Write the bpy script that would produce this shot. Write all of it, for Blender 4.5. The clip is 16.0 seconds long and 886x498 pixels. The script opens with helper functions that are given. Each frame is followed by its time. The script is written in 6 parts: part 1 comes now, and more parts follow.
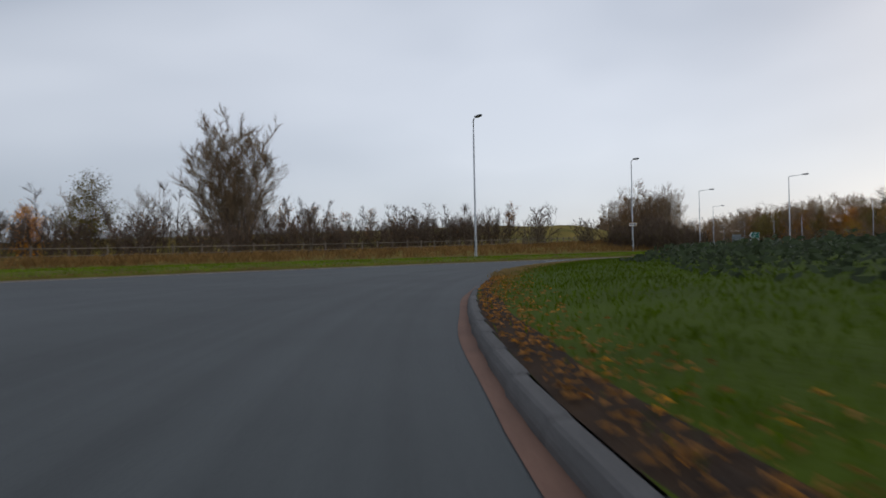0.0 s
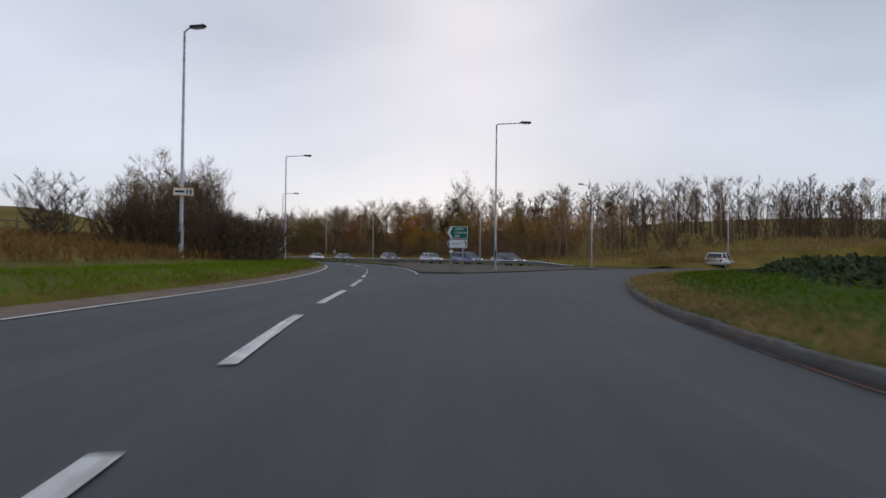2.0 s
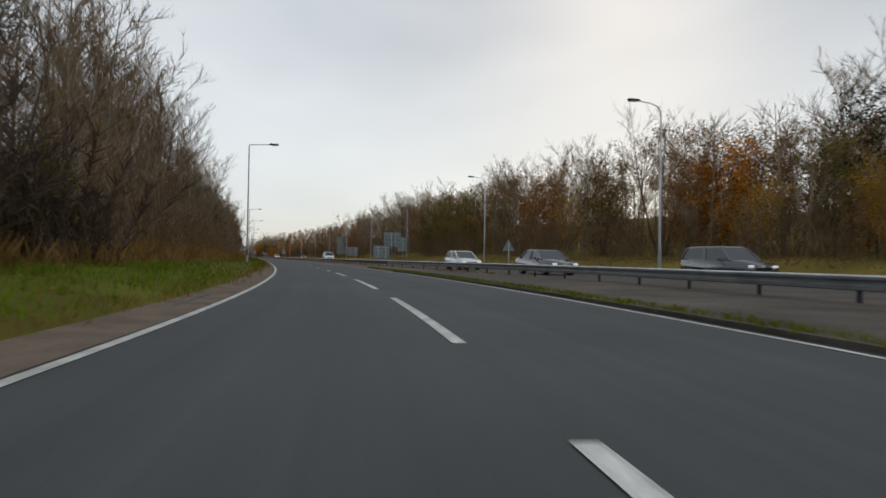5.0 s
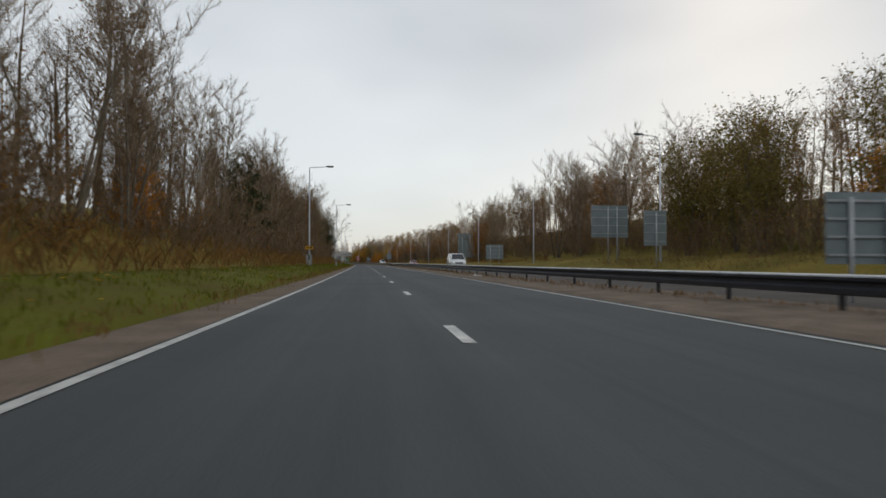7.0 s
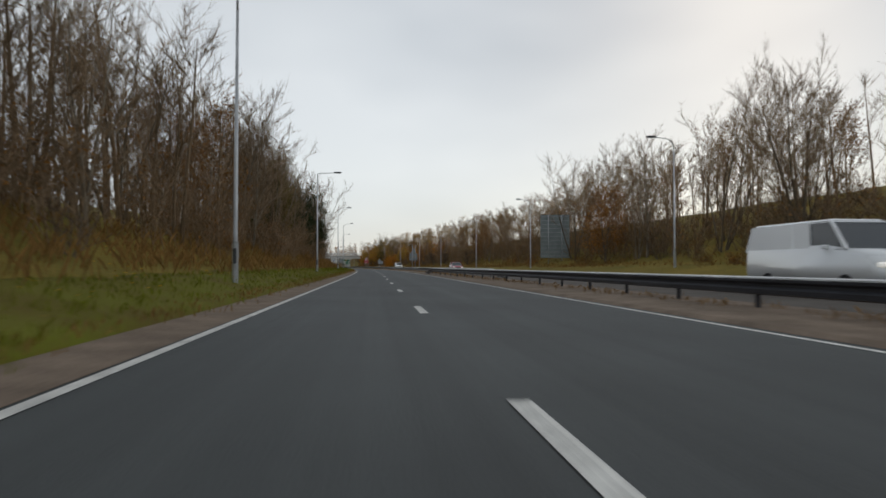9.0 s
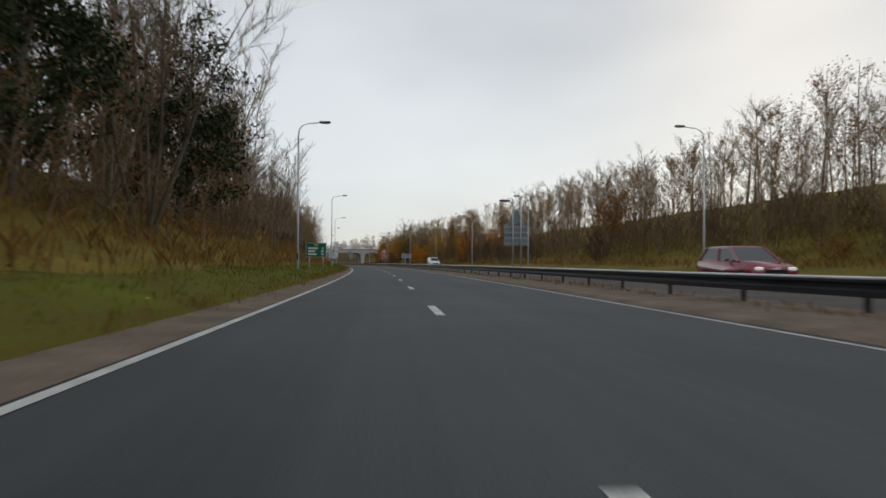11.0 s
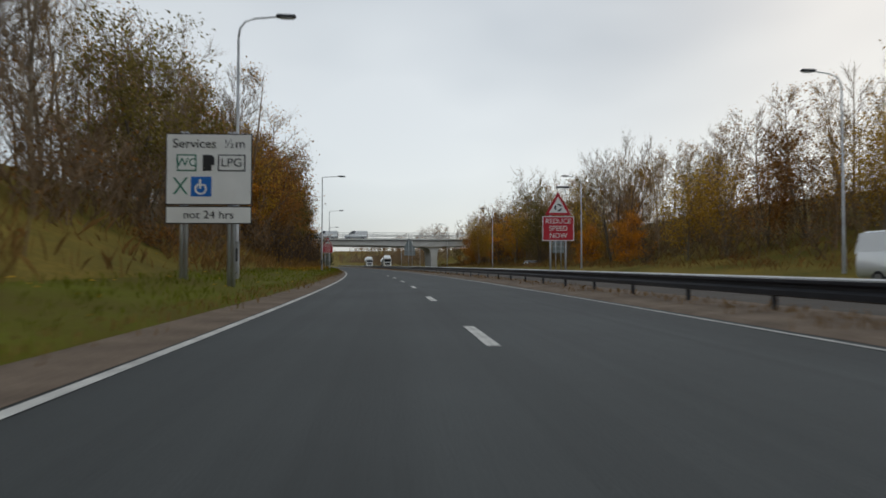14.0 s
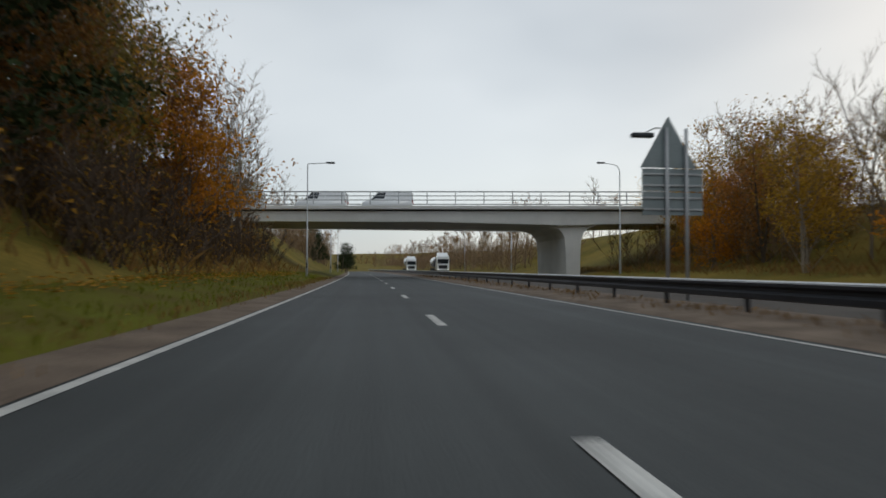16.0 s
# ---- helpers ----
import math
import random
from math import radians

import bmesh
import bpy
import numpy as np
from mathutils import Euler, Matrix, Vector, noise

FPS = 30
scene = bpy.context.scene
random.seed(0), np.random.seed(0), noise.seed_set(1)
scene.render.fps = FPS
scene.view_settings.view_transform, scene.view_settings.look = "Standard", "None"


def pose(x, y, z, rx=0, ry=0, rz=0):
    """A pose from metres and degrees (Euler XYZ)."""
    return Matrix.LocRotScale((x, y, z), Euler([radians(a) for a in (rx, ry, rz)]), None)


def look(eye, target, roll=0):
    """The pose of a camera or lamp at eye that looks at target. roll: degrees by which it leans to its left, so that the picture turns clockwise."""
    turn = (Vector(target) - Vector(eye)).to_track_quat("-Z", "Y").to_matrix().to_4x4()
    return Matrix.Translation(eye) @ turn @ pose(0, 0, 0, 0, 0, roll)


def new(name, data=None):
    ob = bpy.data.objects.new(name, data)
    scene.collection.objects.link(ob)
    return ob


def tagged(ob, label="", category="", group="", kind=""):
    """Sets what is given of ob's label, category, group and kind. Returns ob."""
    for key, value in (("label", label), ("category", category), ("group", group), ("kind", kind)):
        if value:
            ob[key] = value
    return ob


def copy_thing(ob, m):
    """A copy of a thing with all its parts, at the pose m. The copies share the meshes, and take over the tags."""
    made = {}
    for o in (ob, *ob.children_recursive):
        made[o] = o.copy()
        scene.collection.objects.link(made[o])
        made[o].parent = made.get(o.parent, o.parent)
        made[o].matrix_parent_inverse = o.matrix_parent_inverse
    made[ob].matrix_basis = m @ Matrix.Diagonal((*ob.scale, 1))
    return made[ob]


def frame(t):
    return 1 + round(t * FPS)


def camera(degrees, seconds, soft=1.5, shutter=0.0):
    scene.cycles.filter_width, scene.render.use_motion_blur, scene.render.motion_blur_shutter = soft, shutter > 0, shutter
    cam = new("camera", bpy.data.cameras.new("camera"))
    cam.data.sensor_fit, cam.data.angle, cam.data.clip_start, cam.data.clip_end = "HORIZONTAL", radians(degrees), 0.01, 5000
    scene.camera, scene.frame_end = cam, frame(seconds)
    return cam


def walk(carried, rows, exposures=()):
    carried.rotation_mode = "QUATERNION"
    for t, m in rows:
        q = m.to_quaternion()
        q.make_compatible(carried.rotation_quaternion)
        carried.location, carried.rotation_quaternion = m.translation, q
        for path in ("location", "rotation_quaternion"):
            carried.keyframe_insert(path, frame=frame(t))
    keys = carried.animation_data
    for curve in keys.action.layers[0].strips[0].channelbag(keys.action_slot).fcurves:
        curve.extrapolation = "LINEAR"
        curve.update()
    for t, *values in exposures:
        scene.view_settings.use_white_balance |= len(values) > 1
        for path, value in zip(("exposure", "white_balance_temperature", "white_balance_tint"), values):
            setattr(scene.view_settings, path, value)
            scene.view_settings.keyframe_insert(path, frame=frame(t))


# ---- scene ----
# ---- camera: seconds, x, y, yaw, pitch, roll ----
EYE = 0.785
PATH = [
    (0, 0.00, 0.00, -14.69, 0.36, -1.11), (0.5, 3.25, 13.38, -23.66, 0.56, -1.18), (1, 8.56, 25.47, -35.32, 0.60, -0.93),
    (1.5, 15.85, 35.94, -48.67, 0.60, -0.14), (2, 24.75, 44.97, -57.55, 0.81, 0.64), (2.5, 34.72, 53.39, -60.48, 0.93, 0.77),
    (3, 45.13, 61.81, -59.72, 0.83, 0.39), (3.5, 55.49, 70.55, -57.15, 0.54, 0.36), (4, 65.52, 79.91, -52.83, 0.49, 0.97),
    (4.5, 74.84, 89.86, -48.01, 0.76, 0.01), (5, 83.24, 100.19, -43.96, 0.93, 0.92), (5.2, 86.36, 104.44, -42.40, 1.42, 0.43),
    (5.5, 90.85, 111.04, -39.25, 1.46, 0.00), (6, 98.09, 122.81, -36.40, 1.45, 0.00), (6.5, 105.26, 135.52, -34.96, 1.38, 0.00),
    (7, 112.60, 149.06, -34.39, 1.22, 0.00), (7.3, 117.10, 157.52, -34.42, 0.89, 0.09), (7.5, 120.14, 163.27, -33.83, 1.18, 0.93),
    (8, 127.74, 177.90, -33.29, 1.35, 0.55), (8.2, 130.79, 183.84, -33.18, 1.80, -0.14), (8.5, 135.43, 192.86, -33.45, 1.66, 0.00),
    (9, 143.35, 208.27, -33.43, 1.56, 0.00), (9.5, 151.54, 224.21, -33.40, 1.47, 0.00), (10, 159.97, 240.65, -33.38, 1.34, 0.00),
    (10.3, 165.15, 250.74, -32.95, 1.09, -0.43), (10.5, 168.64, 257.54, -32.51, 1.23, 0.62), (11, 177.43, 274.83, -31.54, 1.26, 0.24),
    (11.5, 186.09, 292.44, -30.69, 1.27, 0.13), (12, 194.48, 310.12, -29.81, 1.45, 0.51), (12.5, 202.51, 327.76, -28.64, 1.52, 0.70),
    (13, 210.11, 345.41, -27.53, 1.39, 0.88), (13.5, 217.34, 362.95, -26.56, 1.36, 0.38), (14, 224.17, 380.26, -25.50, 1.45, 0.02),
    (14.5, 230.62, 397.61, -24.64, 1.54, -0.61), (15, 236.73, 415.40, -23.54, 1.85, -0.45), (15.5, 242.47, 433.75, -22.61, 1.73, -0.31),
    (16, 247.92, 452.51, -22.11, 1.81, 0.09),
]


def aimed(x, y, yaw, pitch, roll):
    a, b = radians(yaw), radians(pitch)
    eye = Vector((x, y, EYE))
    return look(eye, eye + Vector((-math.sin(a) * math.cos(b), math.cos(a) * math.cos(b), math.sin(b))) * 2, roll)


cam = camera(69.9, 16.0, soft=1.6, shutter=0.12)
walk(cam, [(t, aimed(*row)) for t, *row in PATH], [(0, -0.2, 6080, 13), (2.0, -0.15, 6080, 16), (3.2, -0.07, 6450, 9), (10, -0.07, 6500, 9), (16, -0.08, 6400, 8)])

# ---- sky and light: a thick grey overcast with brighter breaks ----
world = bpy.data.worlds.new("sky")
scene.world = world
world.use_nodes = True
wn, wl = world.node_tree.nodes, world.node_tree.links
wn.clear()


def wnode(kind, **values):
    n = wn.new(kind)
    for key, value in values.items():
        n.inputs[key].default_value = value
    return n


w_out = wnode("ShaderNodeOutputWorld")
w_sky = wn.new("ShaderNodeTexSky")
w_sky.sky_type, w_sky.sun_disc, w_sky.sun_elevation, w_sky.sun_rotation = "NISHITA", False, radians(24), radians(60)
w_back = wnode("ShaderNodeBackground", Strength=0.02)
w_cloud = wnode("ShaderNodeBackground", Strength=1.0)
w_add = wn.new("ShaderNodeAddShader")
w_co = wn.new("ShaderNodeTexCoord")
w_map = wn.new("ShaderNodeMapping")
w_map.inputs["Scale"].default_value = (1.0, 1.0, 2.1)
w_n1 = wnode("ShaderNodeTexNoise", Scale=1.15, Detail=3.5, Roughness=0.45, Distortion=0.25)
w_ramp = wn.new("ShaderNodeValToRGB")
w_ramp.color_ramp.elements[0].position, w_ramp.color_ramp.elements[0].color = 0.30, (0.29, 0.33, 0.385, 1)
w_ramp.color_ramp.elements[1].position, w_ramp.color_ramp.elements[1].color = 0.68, (0.68, 0.70, 0.71, 1)
mid = w_ramp.color_ramp.elements.new(0.48)
mid.color = (0.46, 0.49, 0.52, 1)
wl.new(w_co.outputs["Generated"], w_map.inputs["Vector"])
wl.new(w_map.outputs["Vector"], w_n1.inputs["Vector"])
wl.new(w_n1.outputs["Fac"], w_ramp.inputs["Fac"])
wl.new(w_ramp.outputs["Color"], w_cloud.inputs["Color"])
wl.new(w_sky.outputs["Color"], w_back.inputs["Color"])
wl.new(w_back.outputs[0], w_add.inputs[0])
wl.new(w_cloud.outputs[0], w_add.inputs[1])
wl.new(w_add.outputs[0], w_out.inputs["Surface"])

sun_data = bpy.data.lights.new("sun", "SUN")
sun_data.energy, sun_data.angle, sun_data.color = 0.3, radians(25), (1.0, 0.97, 0.92)
sun = new("sun", sun_data)
sun.matrix_world = look((60, -20, 80), (0, 60, 0))
# ---- materials ----
def material(name, base, rough=0.8, metal=0.0, scale=8.0, spread=0.25, fine=60.0, bump=0.2, dark=None, spec=0.5, per_object=0.0, island=0.0):
    """A surface with colour change at two scales and a fine relief."""
    m = bpy.data.materials.new(name)
    m.use_nodes = True
    n, l = m.node_tree.nodes, m.node_tree.links
    b = n["Principled BSDF"]
    b.inputs["Roughness"].default_value, b.inputs["Metallic"].default_value = rough, metal
    b.inputs["Specular IOR Level"].default_value = spec
    co = n.new("ShaderNodeTexCoord")
    geo = n.new("ShaderNodeNewGeometry")
    big, small = n.new("ShaderNodeTexNoise"), n.new("ShaderNodeTexNoise")
    big.inputs["Scale"].default_value, big.inputs["Detail"].default_value = scale, 4
    small.inputs["Scale"].default_value, small.inputs["Detail"].default_value = fine, 3
    for t in (big, small):
        l.new(geo.outputs["Position"], t.inputs["Vector"])
    ramp = n.new("ShaderNodeValToRGB")
    lo = dark or tuple(c * (1 - spread) for c in base)
    hi = tuple(min(1, c * (1 + spread)) for c in base)
    ramp.color_ramp.elements[0].position, ramp.color_ramp.elements[0].color = 0.33, (*lo, 1)
    ramp.color_ramp.elements[1].position, ramp.color_ramp.elements[1].color = 0.67, (*hi, 1)
    mix = n.new("ShaderNodeMix")
    mix.data_type, mix.inputs["Factor"].default_value = "FLOAT", 0.4
    l.new(big.outputs["Fac"], mix.inputs[2])
    l.new(small.outputs["Fac"], mix.inputs[3])
    l.new(mix.outputs[0], ramp.inputs["Fac"])
    colour = ramp.outputs["Color"]
    for amount, source in ((per_object, "object"), (island, "island")):
        if amount:
            hsv = n.new("ShaderNodeHueSaturation")
            rng = n.new("ShaderNodeMapRange")
            rng.inputs["To Min"].default_value, rng.inputs["To Max"].default_value = 1 - amount, 1 + amount
            if source == "object":
                l.new(n.new("ShaderNodeObjectInfo").outputs["Random"], rng.inputs["Value"])
            else:
                l.new(geo.outputs["Random Per Island"], rng.inputs["Value"])
            l.new(rng.outputs[0], hsv.inputs["Value"])
            l.new(colour, hsv.inputs["Color"])
            colour = hsv.outputs["Color"]
    l.new(colour, b.inputs["Base Color"])
    if bump:
        bp = n.new("ShaderNodeBump")
        bp.inputs["Strength"].default_value, bp.inputs["Distance"].default_value = bump, 0.02
        l.new(small.outputs["Fac"], bp.inputs["Height"])
        l.new(bp.outputs["Normal"], b.inputs["Normal"])
    return m


def glass_like(name, colour, rough=0.05):
    m = bpy.data.materials.new(name)
    m.use_nodes = True
    b = m.node_tree.nodes["Principled BSDF"]
    b.inputs["Base Color"].default_value = (*colour, 1)
    b.inputs["Roughness"].default_value, b.inputs["Specular IOR Level"].default_value = rough, 0.8
    return m


def lit(name, colour, strength):
    m = glass_like(name, colour)
    b = m.node_tree.nodes["Principled BSDF"]
    b.inputs["Emission Color"].default_value, b.inputs["Emission Strength"].default_value = (*colour, 1), strength
    return m


def worn(m, amount=0.16, across=1.6):
    """Add streaks that run along the road, drawn out by tyres, and sparse dark patches."""
    n, l = m.node_tree.nodes, m.node_tree.links
    b = n["Principled BSDF"]
    base = b.inputs["Base Color"].links[0].from_socket
    uv = n.new("ShaderNodeUVMap")
    uv.uv_map = "road"
    last = base
    for scale, power, detail in (((across, 0.012, 1), amount, 2.0), ((across * 4, 0.05, 1), amount * 0.5, 3.0), ((0.35, 0.09, 1), amount * 0.6, 1.0)):
        mp = n.new("ShaderNodeMapping")
        mp.inputs["Scale"].default_value = scale
        tex = n.new("ShaderNodeTexNoise")
        tex.inputs["Scale"].default_value, tex.inputs["Detail"].default_value = 1.0, detail
        rng = n.new("ShaderNodeMapRange")
        rng.inputs["From Min"].default_value, rng.inputs["From Max"].default_value = 0.3, 0.7
        rng.inputs["To Min"].default_value, rng.inputs["To Max"].default_value = 1 - power, 1 + power
        hsv = n.new("ShaderNodeHueSaturation")
        l.new(uv.outputs["UV"], mp.inputs["Vector"])
        l.new(mp.outputs["Vector"], tex.inputs["Vector"])
        l.new(tex.outputs["Fac"], rng.inputs["Value"])
        l.new(rng.outputs[0], hsv.inputs["Value"])
        l.new(last, hsv.inputs["Color"])
        last = hsv.outputs["Color"]
    l.new(last, b.inputs["Base Color"])
    return m


M_ASPHALT = worn(material("asphalt", (0.050, 0.055, 0.055), 0.78, scale=0.35, spread=0.22, fine=45, bump=0.35))
M_ASPHALT_OLD = worn(material("worn_asphalt", (0.098, 0.086, 0.076), 0.9, scale=0.5, spread=0.25, fine=45, bump=0.35, spec=0.2), 0.2)
M_DIRT = material("gritty_roadside", (0.185, 0.142, 0.108), 0.95, scale=1.2, spread=0.35, fine=25, bump=0.6, spec=0.12)
M_EARTH = material("bare_earth", (0.016, 0.011, 0.008), 0.95, scale=3.5, spread=0.5, fine=30, bump=1.0, dark=(0.06, 0.034, 0.018), spec=0.12)
M_PAINT = worn(material("road_paint", (0.62, 0.61, 0.57), 0.7, scale=3.0, spread=0.2, fine=30, bump=0.25, dark=(0.36, 0.35, 0.33)), 0.22, 9.0)
M_GRASS = material("grass", (0.09, 0.1, 0.008), 0.95, scale=0.5, spread=0.4, fine=14, bump=0.8, dark=(0.1, 0.07, 0.018), spec=0.12)
M_LAWN = material("lawn", (0.05, 0.074, 0.0012), 0.95, scale=0.5, spread=0.25, fine=14, bump=0.8, spec=0.12)
M_ROUGH = material("rough_ground", (0.185, 0.128, 0.026), 0.95, scale=0.22, spread=0.3, fine=6, bump=0.8, dark=(0.085, 0.08, 0.012), spec=0.12)
M_BLADE = material("grass_blade", (0.15, 0.165, 0.012), 0.8, scale=0.4, spread=0.3, bump=0, island=0.3, spec=0.12)
M_FRESHBLADE = material("fresh_grass_blade", (0.15, 0.225, 0.01), 0.8, scale=0.4, spread=0.35, bump=0, island=0.3, spec=0.12)
M_LAWNBLADE = material("lawn_blade", (0.078, 0.12, 0.002), 0.8, scale=0.4, spread=0.3, bump=0, island=0.3, spec=0.12)
M_STRAW = material("bleached_straw", (0.30, 0.21, 0.085), 0.9, scale=0.5, spread=0.3, bump=0, island=0.3, spec=0.12)
M_LEAF_GOLD = material("golden_leaves", (0.42, 0.22, 0.035), 0.8, scale=0.5, spread=0.35, bump=0, island=0.4, spec=0.12)
M_DRY = material("dry_grass", (0.25, 0.145, 0.05), 0.9, scale=0.5, spread=0.3, bump=0, island=0.3, spec=0.12)
M_KERB = material("kerb_concrete", (0.085, 0.08, 0.077), 0.9, scale=2.0, spread=0.3, fine=40, bump=0.4, per_object=0.15)
M_CONCRETE = material("pale_concrete", (0.66, 0.65, 0.62), 0.85, scale=0.5, spread=0.14, fine=20, bump=0.2)
M_PAVING = material("stained_paving", (0.098, 0.08, 0.066), 0.9, scale=0.45, spread=0.5, fine=12, bump=0.5, dark=(0.05, 0.045, 0.036), spec=0.2)
M_STEEL = material("galvanised_steel", (0.42, 0.43, 0.44), 0.5, 0.6, scale=2.0, spread=0.2, fine=50, bump=0.1)
# rail steel: a dark tone, a pale tone and a brighter upper edge
M_RAIL = material("dark_rail", (0.035, 0.036, 0.044), 0.5, 0.3, scale=1.5, spread=0.3, fine=40, bump=0.1)
M_RAIL_PALE = material("pale_rail", (0.22, 0.225, 0.23), 0.45, 0.5, scale=1.5, spread=0.3, fine=40, bump=0.1)
M_RAILTOP = material("bright_rail_edge", (0.55, 0.56, 0.57), 0.45, 0.4, scale=1.5, spread=0.2, fine=40, bump=0.05)
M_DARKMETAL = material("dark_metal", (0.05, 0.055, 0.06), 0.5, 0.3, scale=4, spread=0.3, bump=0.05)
M_BARK = material("bark", (0.15, 0.122, 0.09), 0.95, scale=1.5, spread=0.35, fine=30, bump=0.5, per_object=0.3, spec=0.12)
M_PALEBARK = material("pale_bark", (0.25, 0.21, 0.16), 0.9, scale=2.5, spread=0.35, fine=20, bump=0.4, per_object=0.2, spec=0.12)
M_TWIG = material("twigs", (0.235, 0.165, 0.102), 0.95, scale=0.6, spread=0.3, bump=0, per_object=0.3, spec=0.12)
M_DARKTWIG = material("dark_twigs", (0.105, 0.075, 0.054), 0.95, scale=0.6, spread=0.3, bump=0, per_object=0.25, spec=0.12)
M_LEAF_BROWN = material("brown_leaves", (0.32, 0.15, 0.042), 0.8, scale=0.5, spread=0.35, bump=0, island=0.4, per_object=0.3, spec=0.12)
M_LEAF_ORANGE = material("orange_leaves", (0.60, 0.25, 0.025), 0.8, scale=0.5, spread=0.3, bump=0, island=0.35, per_object=0.2, spec=0.12)
M_LEAF_YELLOW = material("yellow_leaves", (0.50, 0.30, 0.04), 0.8, scale=0.5, spread=0.3, bump=0, island=0.35, per_object=0.2, spec=0.12)
M_LEAF_OLIVE = material("olive_leaves", (0.19, 0.15, 0.04), 0.8, scale=0.5, spread=0.35, bump=0, island=0.35, per_object=0.25, spec=0.12)
M_LEAF_DARK = material("evergreen_leaves", (0.032, 0.045, 0.016), 0.7, scale=0.5, spread=0.3, bump=0, island=0.35, spec=0.12)
def leafy(m, share=0.42):
    """Let part of the light through, as thin leaves do."""
    n, l = m.node_tree.nodes, m.node_tree.links
    b, out = n["Principled BSDF"], n["Material Output"]
    thin, mix = n.new("ShaderNodeBsdfTranslucent"), n.new("ShaderNodeMixShader")
    mix.inputs[0].default_value = share
    l.new(b.inputs["Base Color"].links[0].from_socket, thin.inputs["Color"])
    l.new(b.outputs[0], mix.inputs[1])
    l.new(thin.outputs[0], mix.inputs[2])
    l.new(mix.outputs[0], out.inputs["Surface"])


for m in (M_LEAF_BROWN, M_LEAF_ORANGE, M_LEAF_YELLOW, M_LEAF_OLIVE, M_LEAF_GOLD, M_BLADE, M_FRESHBLADE, M_LAWNBLADE, M_DRY, M_STRAW):
    leafy(m)
M_WOOD = material("weathered_wood", (0.17, 0.135, 0.10), 0.9, scale=3, spread=0.3, fine=40, bump=0.4, per_object=0.2)
M_GREEN = material("sign_green", (0.0, 0.155, 0.095), 0.4, scale=2, spread=0.08, bump=0)
M_WHITE = material("sign_white", (0.78, 0.78, 0.76), 0.4, scale=2, spread=0.06, bump=0)
M_BLACK = material("sign_black", (0.015, 0.015, 0.017), 0.45, scale=2, spread=0.1, bump=0)
M_RED = material("sign_red", (0.50, 0.015, 0.03), 0.4, scale=2, spread=0.1, bump=0)
M_BLUE = material("sign_blue", (0.01, 0.14, 0.5), 0.4, scale=2, spread=0.1, bump=0)
M_YELLOW = material("sign_yellow", (0.72, 0.36, 0.02), 0.45, scale=2, spread=0.1, bump=0)
M_SIGNBACK = material("sign_back_grey", (0.24, 0.28, 0.285), 0.55, 0.2, scale=2, spread=0.15, fine=30, bump=0.05)
M_RUBBER = material("tyre_rubber", (0.02, 0.02, 0.021), 0.85, scale=4, spread=0.2, bump=0.1)
M_ALLOY = material("alloy", (0.42, 0.43, 0.44), 0.35, 0.8, scale=4, spread=0.1, bump=0)
M_GLASS = glass_like("car_glass", (0.02, 0.025, 0.03))
M_HEAD = lit("headlight", (1.0, 0.97, 0.9), 0.35)
M_TAIL = glass_like("red_lens", (0.35, 0.01, 0.01), 0.15)
M_LENS = glass_like("lamp_lens", (0.45, 0.46, 0.47), 0.2)


# ---- building helpers ----
def part(name, bm, mat, parent=None, label="", smooth=False):
    """Links a bmesh as one mesh object, under a thing or a part."""
    me = bpy.data.meshes.new(name)
    bm.to_mesh(me)
    bm.free()
    return part_mesh(name, me, mat, parent, label, smooth)


def part_mesh(name, me, mat, parent=None, label="", smooth=False):
    for m in mat if isinstance(mat, (list, tuple)) else (mat,):
        if m.name not in me.materials:
            me.materials.append(m)
    if smooth:
        me.shade_smooth()
    ob = new(name, me)
    if parent:
        ob.parent = parent
    if label:
        ob["label"] = label
    return ob


def thing(name, m, label, category, group="", kind=""):
    ob = new(name)
    ob.empty_display_size = 0.2
    ob.matrix_world = m
    return tagged(ob, label, category, group, kind)


def mesh_of(name, verts, faces):
    me = bpy.data.meshes.new(name)
    me.from_pydata([tuple(map(float, v)) for v in verts], [], faces)
    me.update()
    return me


def box(bm, x, y, z, sx, sy, sz, bevel=0.0, turn=0.0):
    """A box about (x, y, z), edges softened."""
    got = bmesh.ops.create_cube(bm, size=1.0, matrix=Matrix.Translation((x, y, z)) @ Matrix.Rotation(turn, 4, "Z") @ Matrix.Diagonal((sx, sy, sz, 1)))
    if bevel:
        edges = list({e for v in got["verts"] for e in v.link_edges})
        bmesh.ops.bevel(bm, geom=edges, offset=bevel, segments=1, affect="EDGES")
    return bm


def tube(bm, points, radii, sides=8, cap=True):
    """A round tapering tube along points."""
    rings = []
    for i, p in enumerate(points):
        p = Vector(p)
        d = (Vector(points[min(i + 1, len(points) - 1)]) - Vector(points[max(i - 1, 0)])).normalized()
        u = d.orthogonal().normalized()
        w = d.cross(u)
        rings.append([bm.verts.new(p + radii[i] * (math.cos(2 * math.pi * k / sides) * u + math.sin(2 * math.pi * k / sides) * w)) for k in range(sides)])
    for a, b in zip(rings, rings[1:]):
        best = min(range(sides), key=lambda s: (a[0].co - b[s].co).length)
        for k in range(sides):
            bm.faces.new((a[k], a[(k + 1) % sides], b[(k + 1 + best) % sides], b[(k + best) % sides]))
    if cap:
        bm.faces.new(rings[0][::-1])
        bm.faces.new(rings[-1])
    return bm


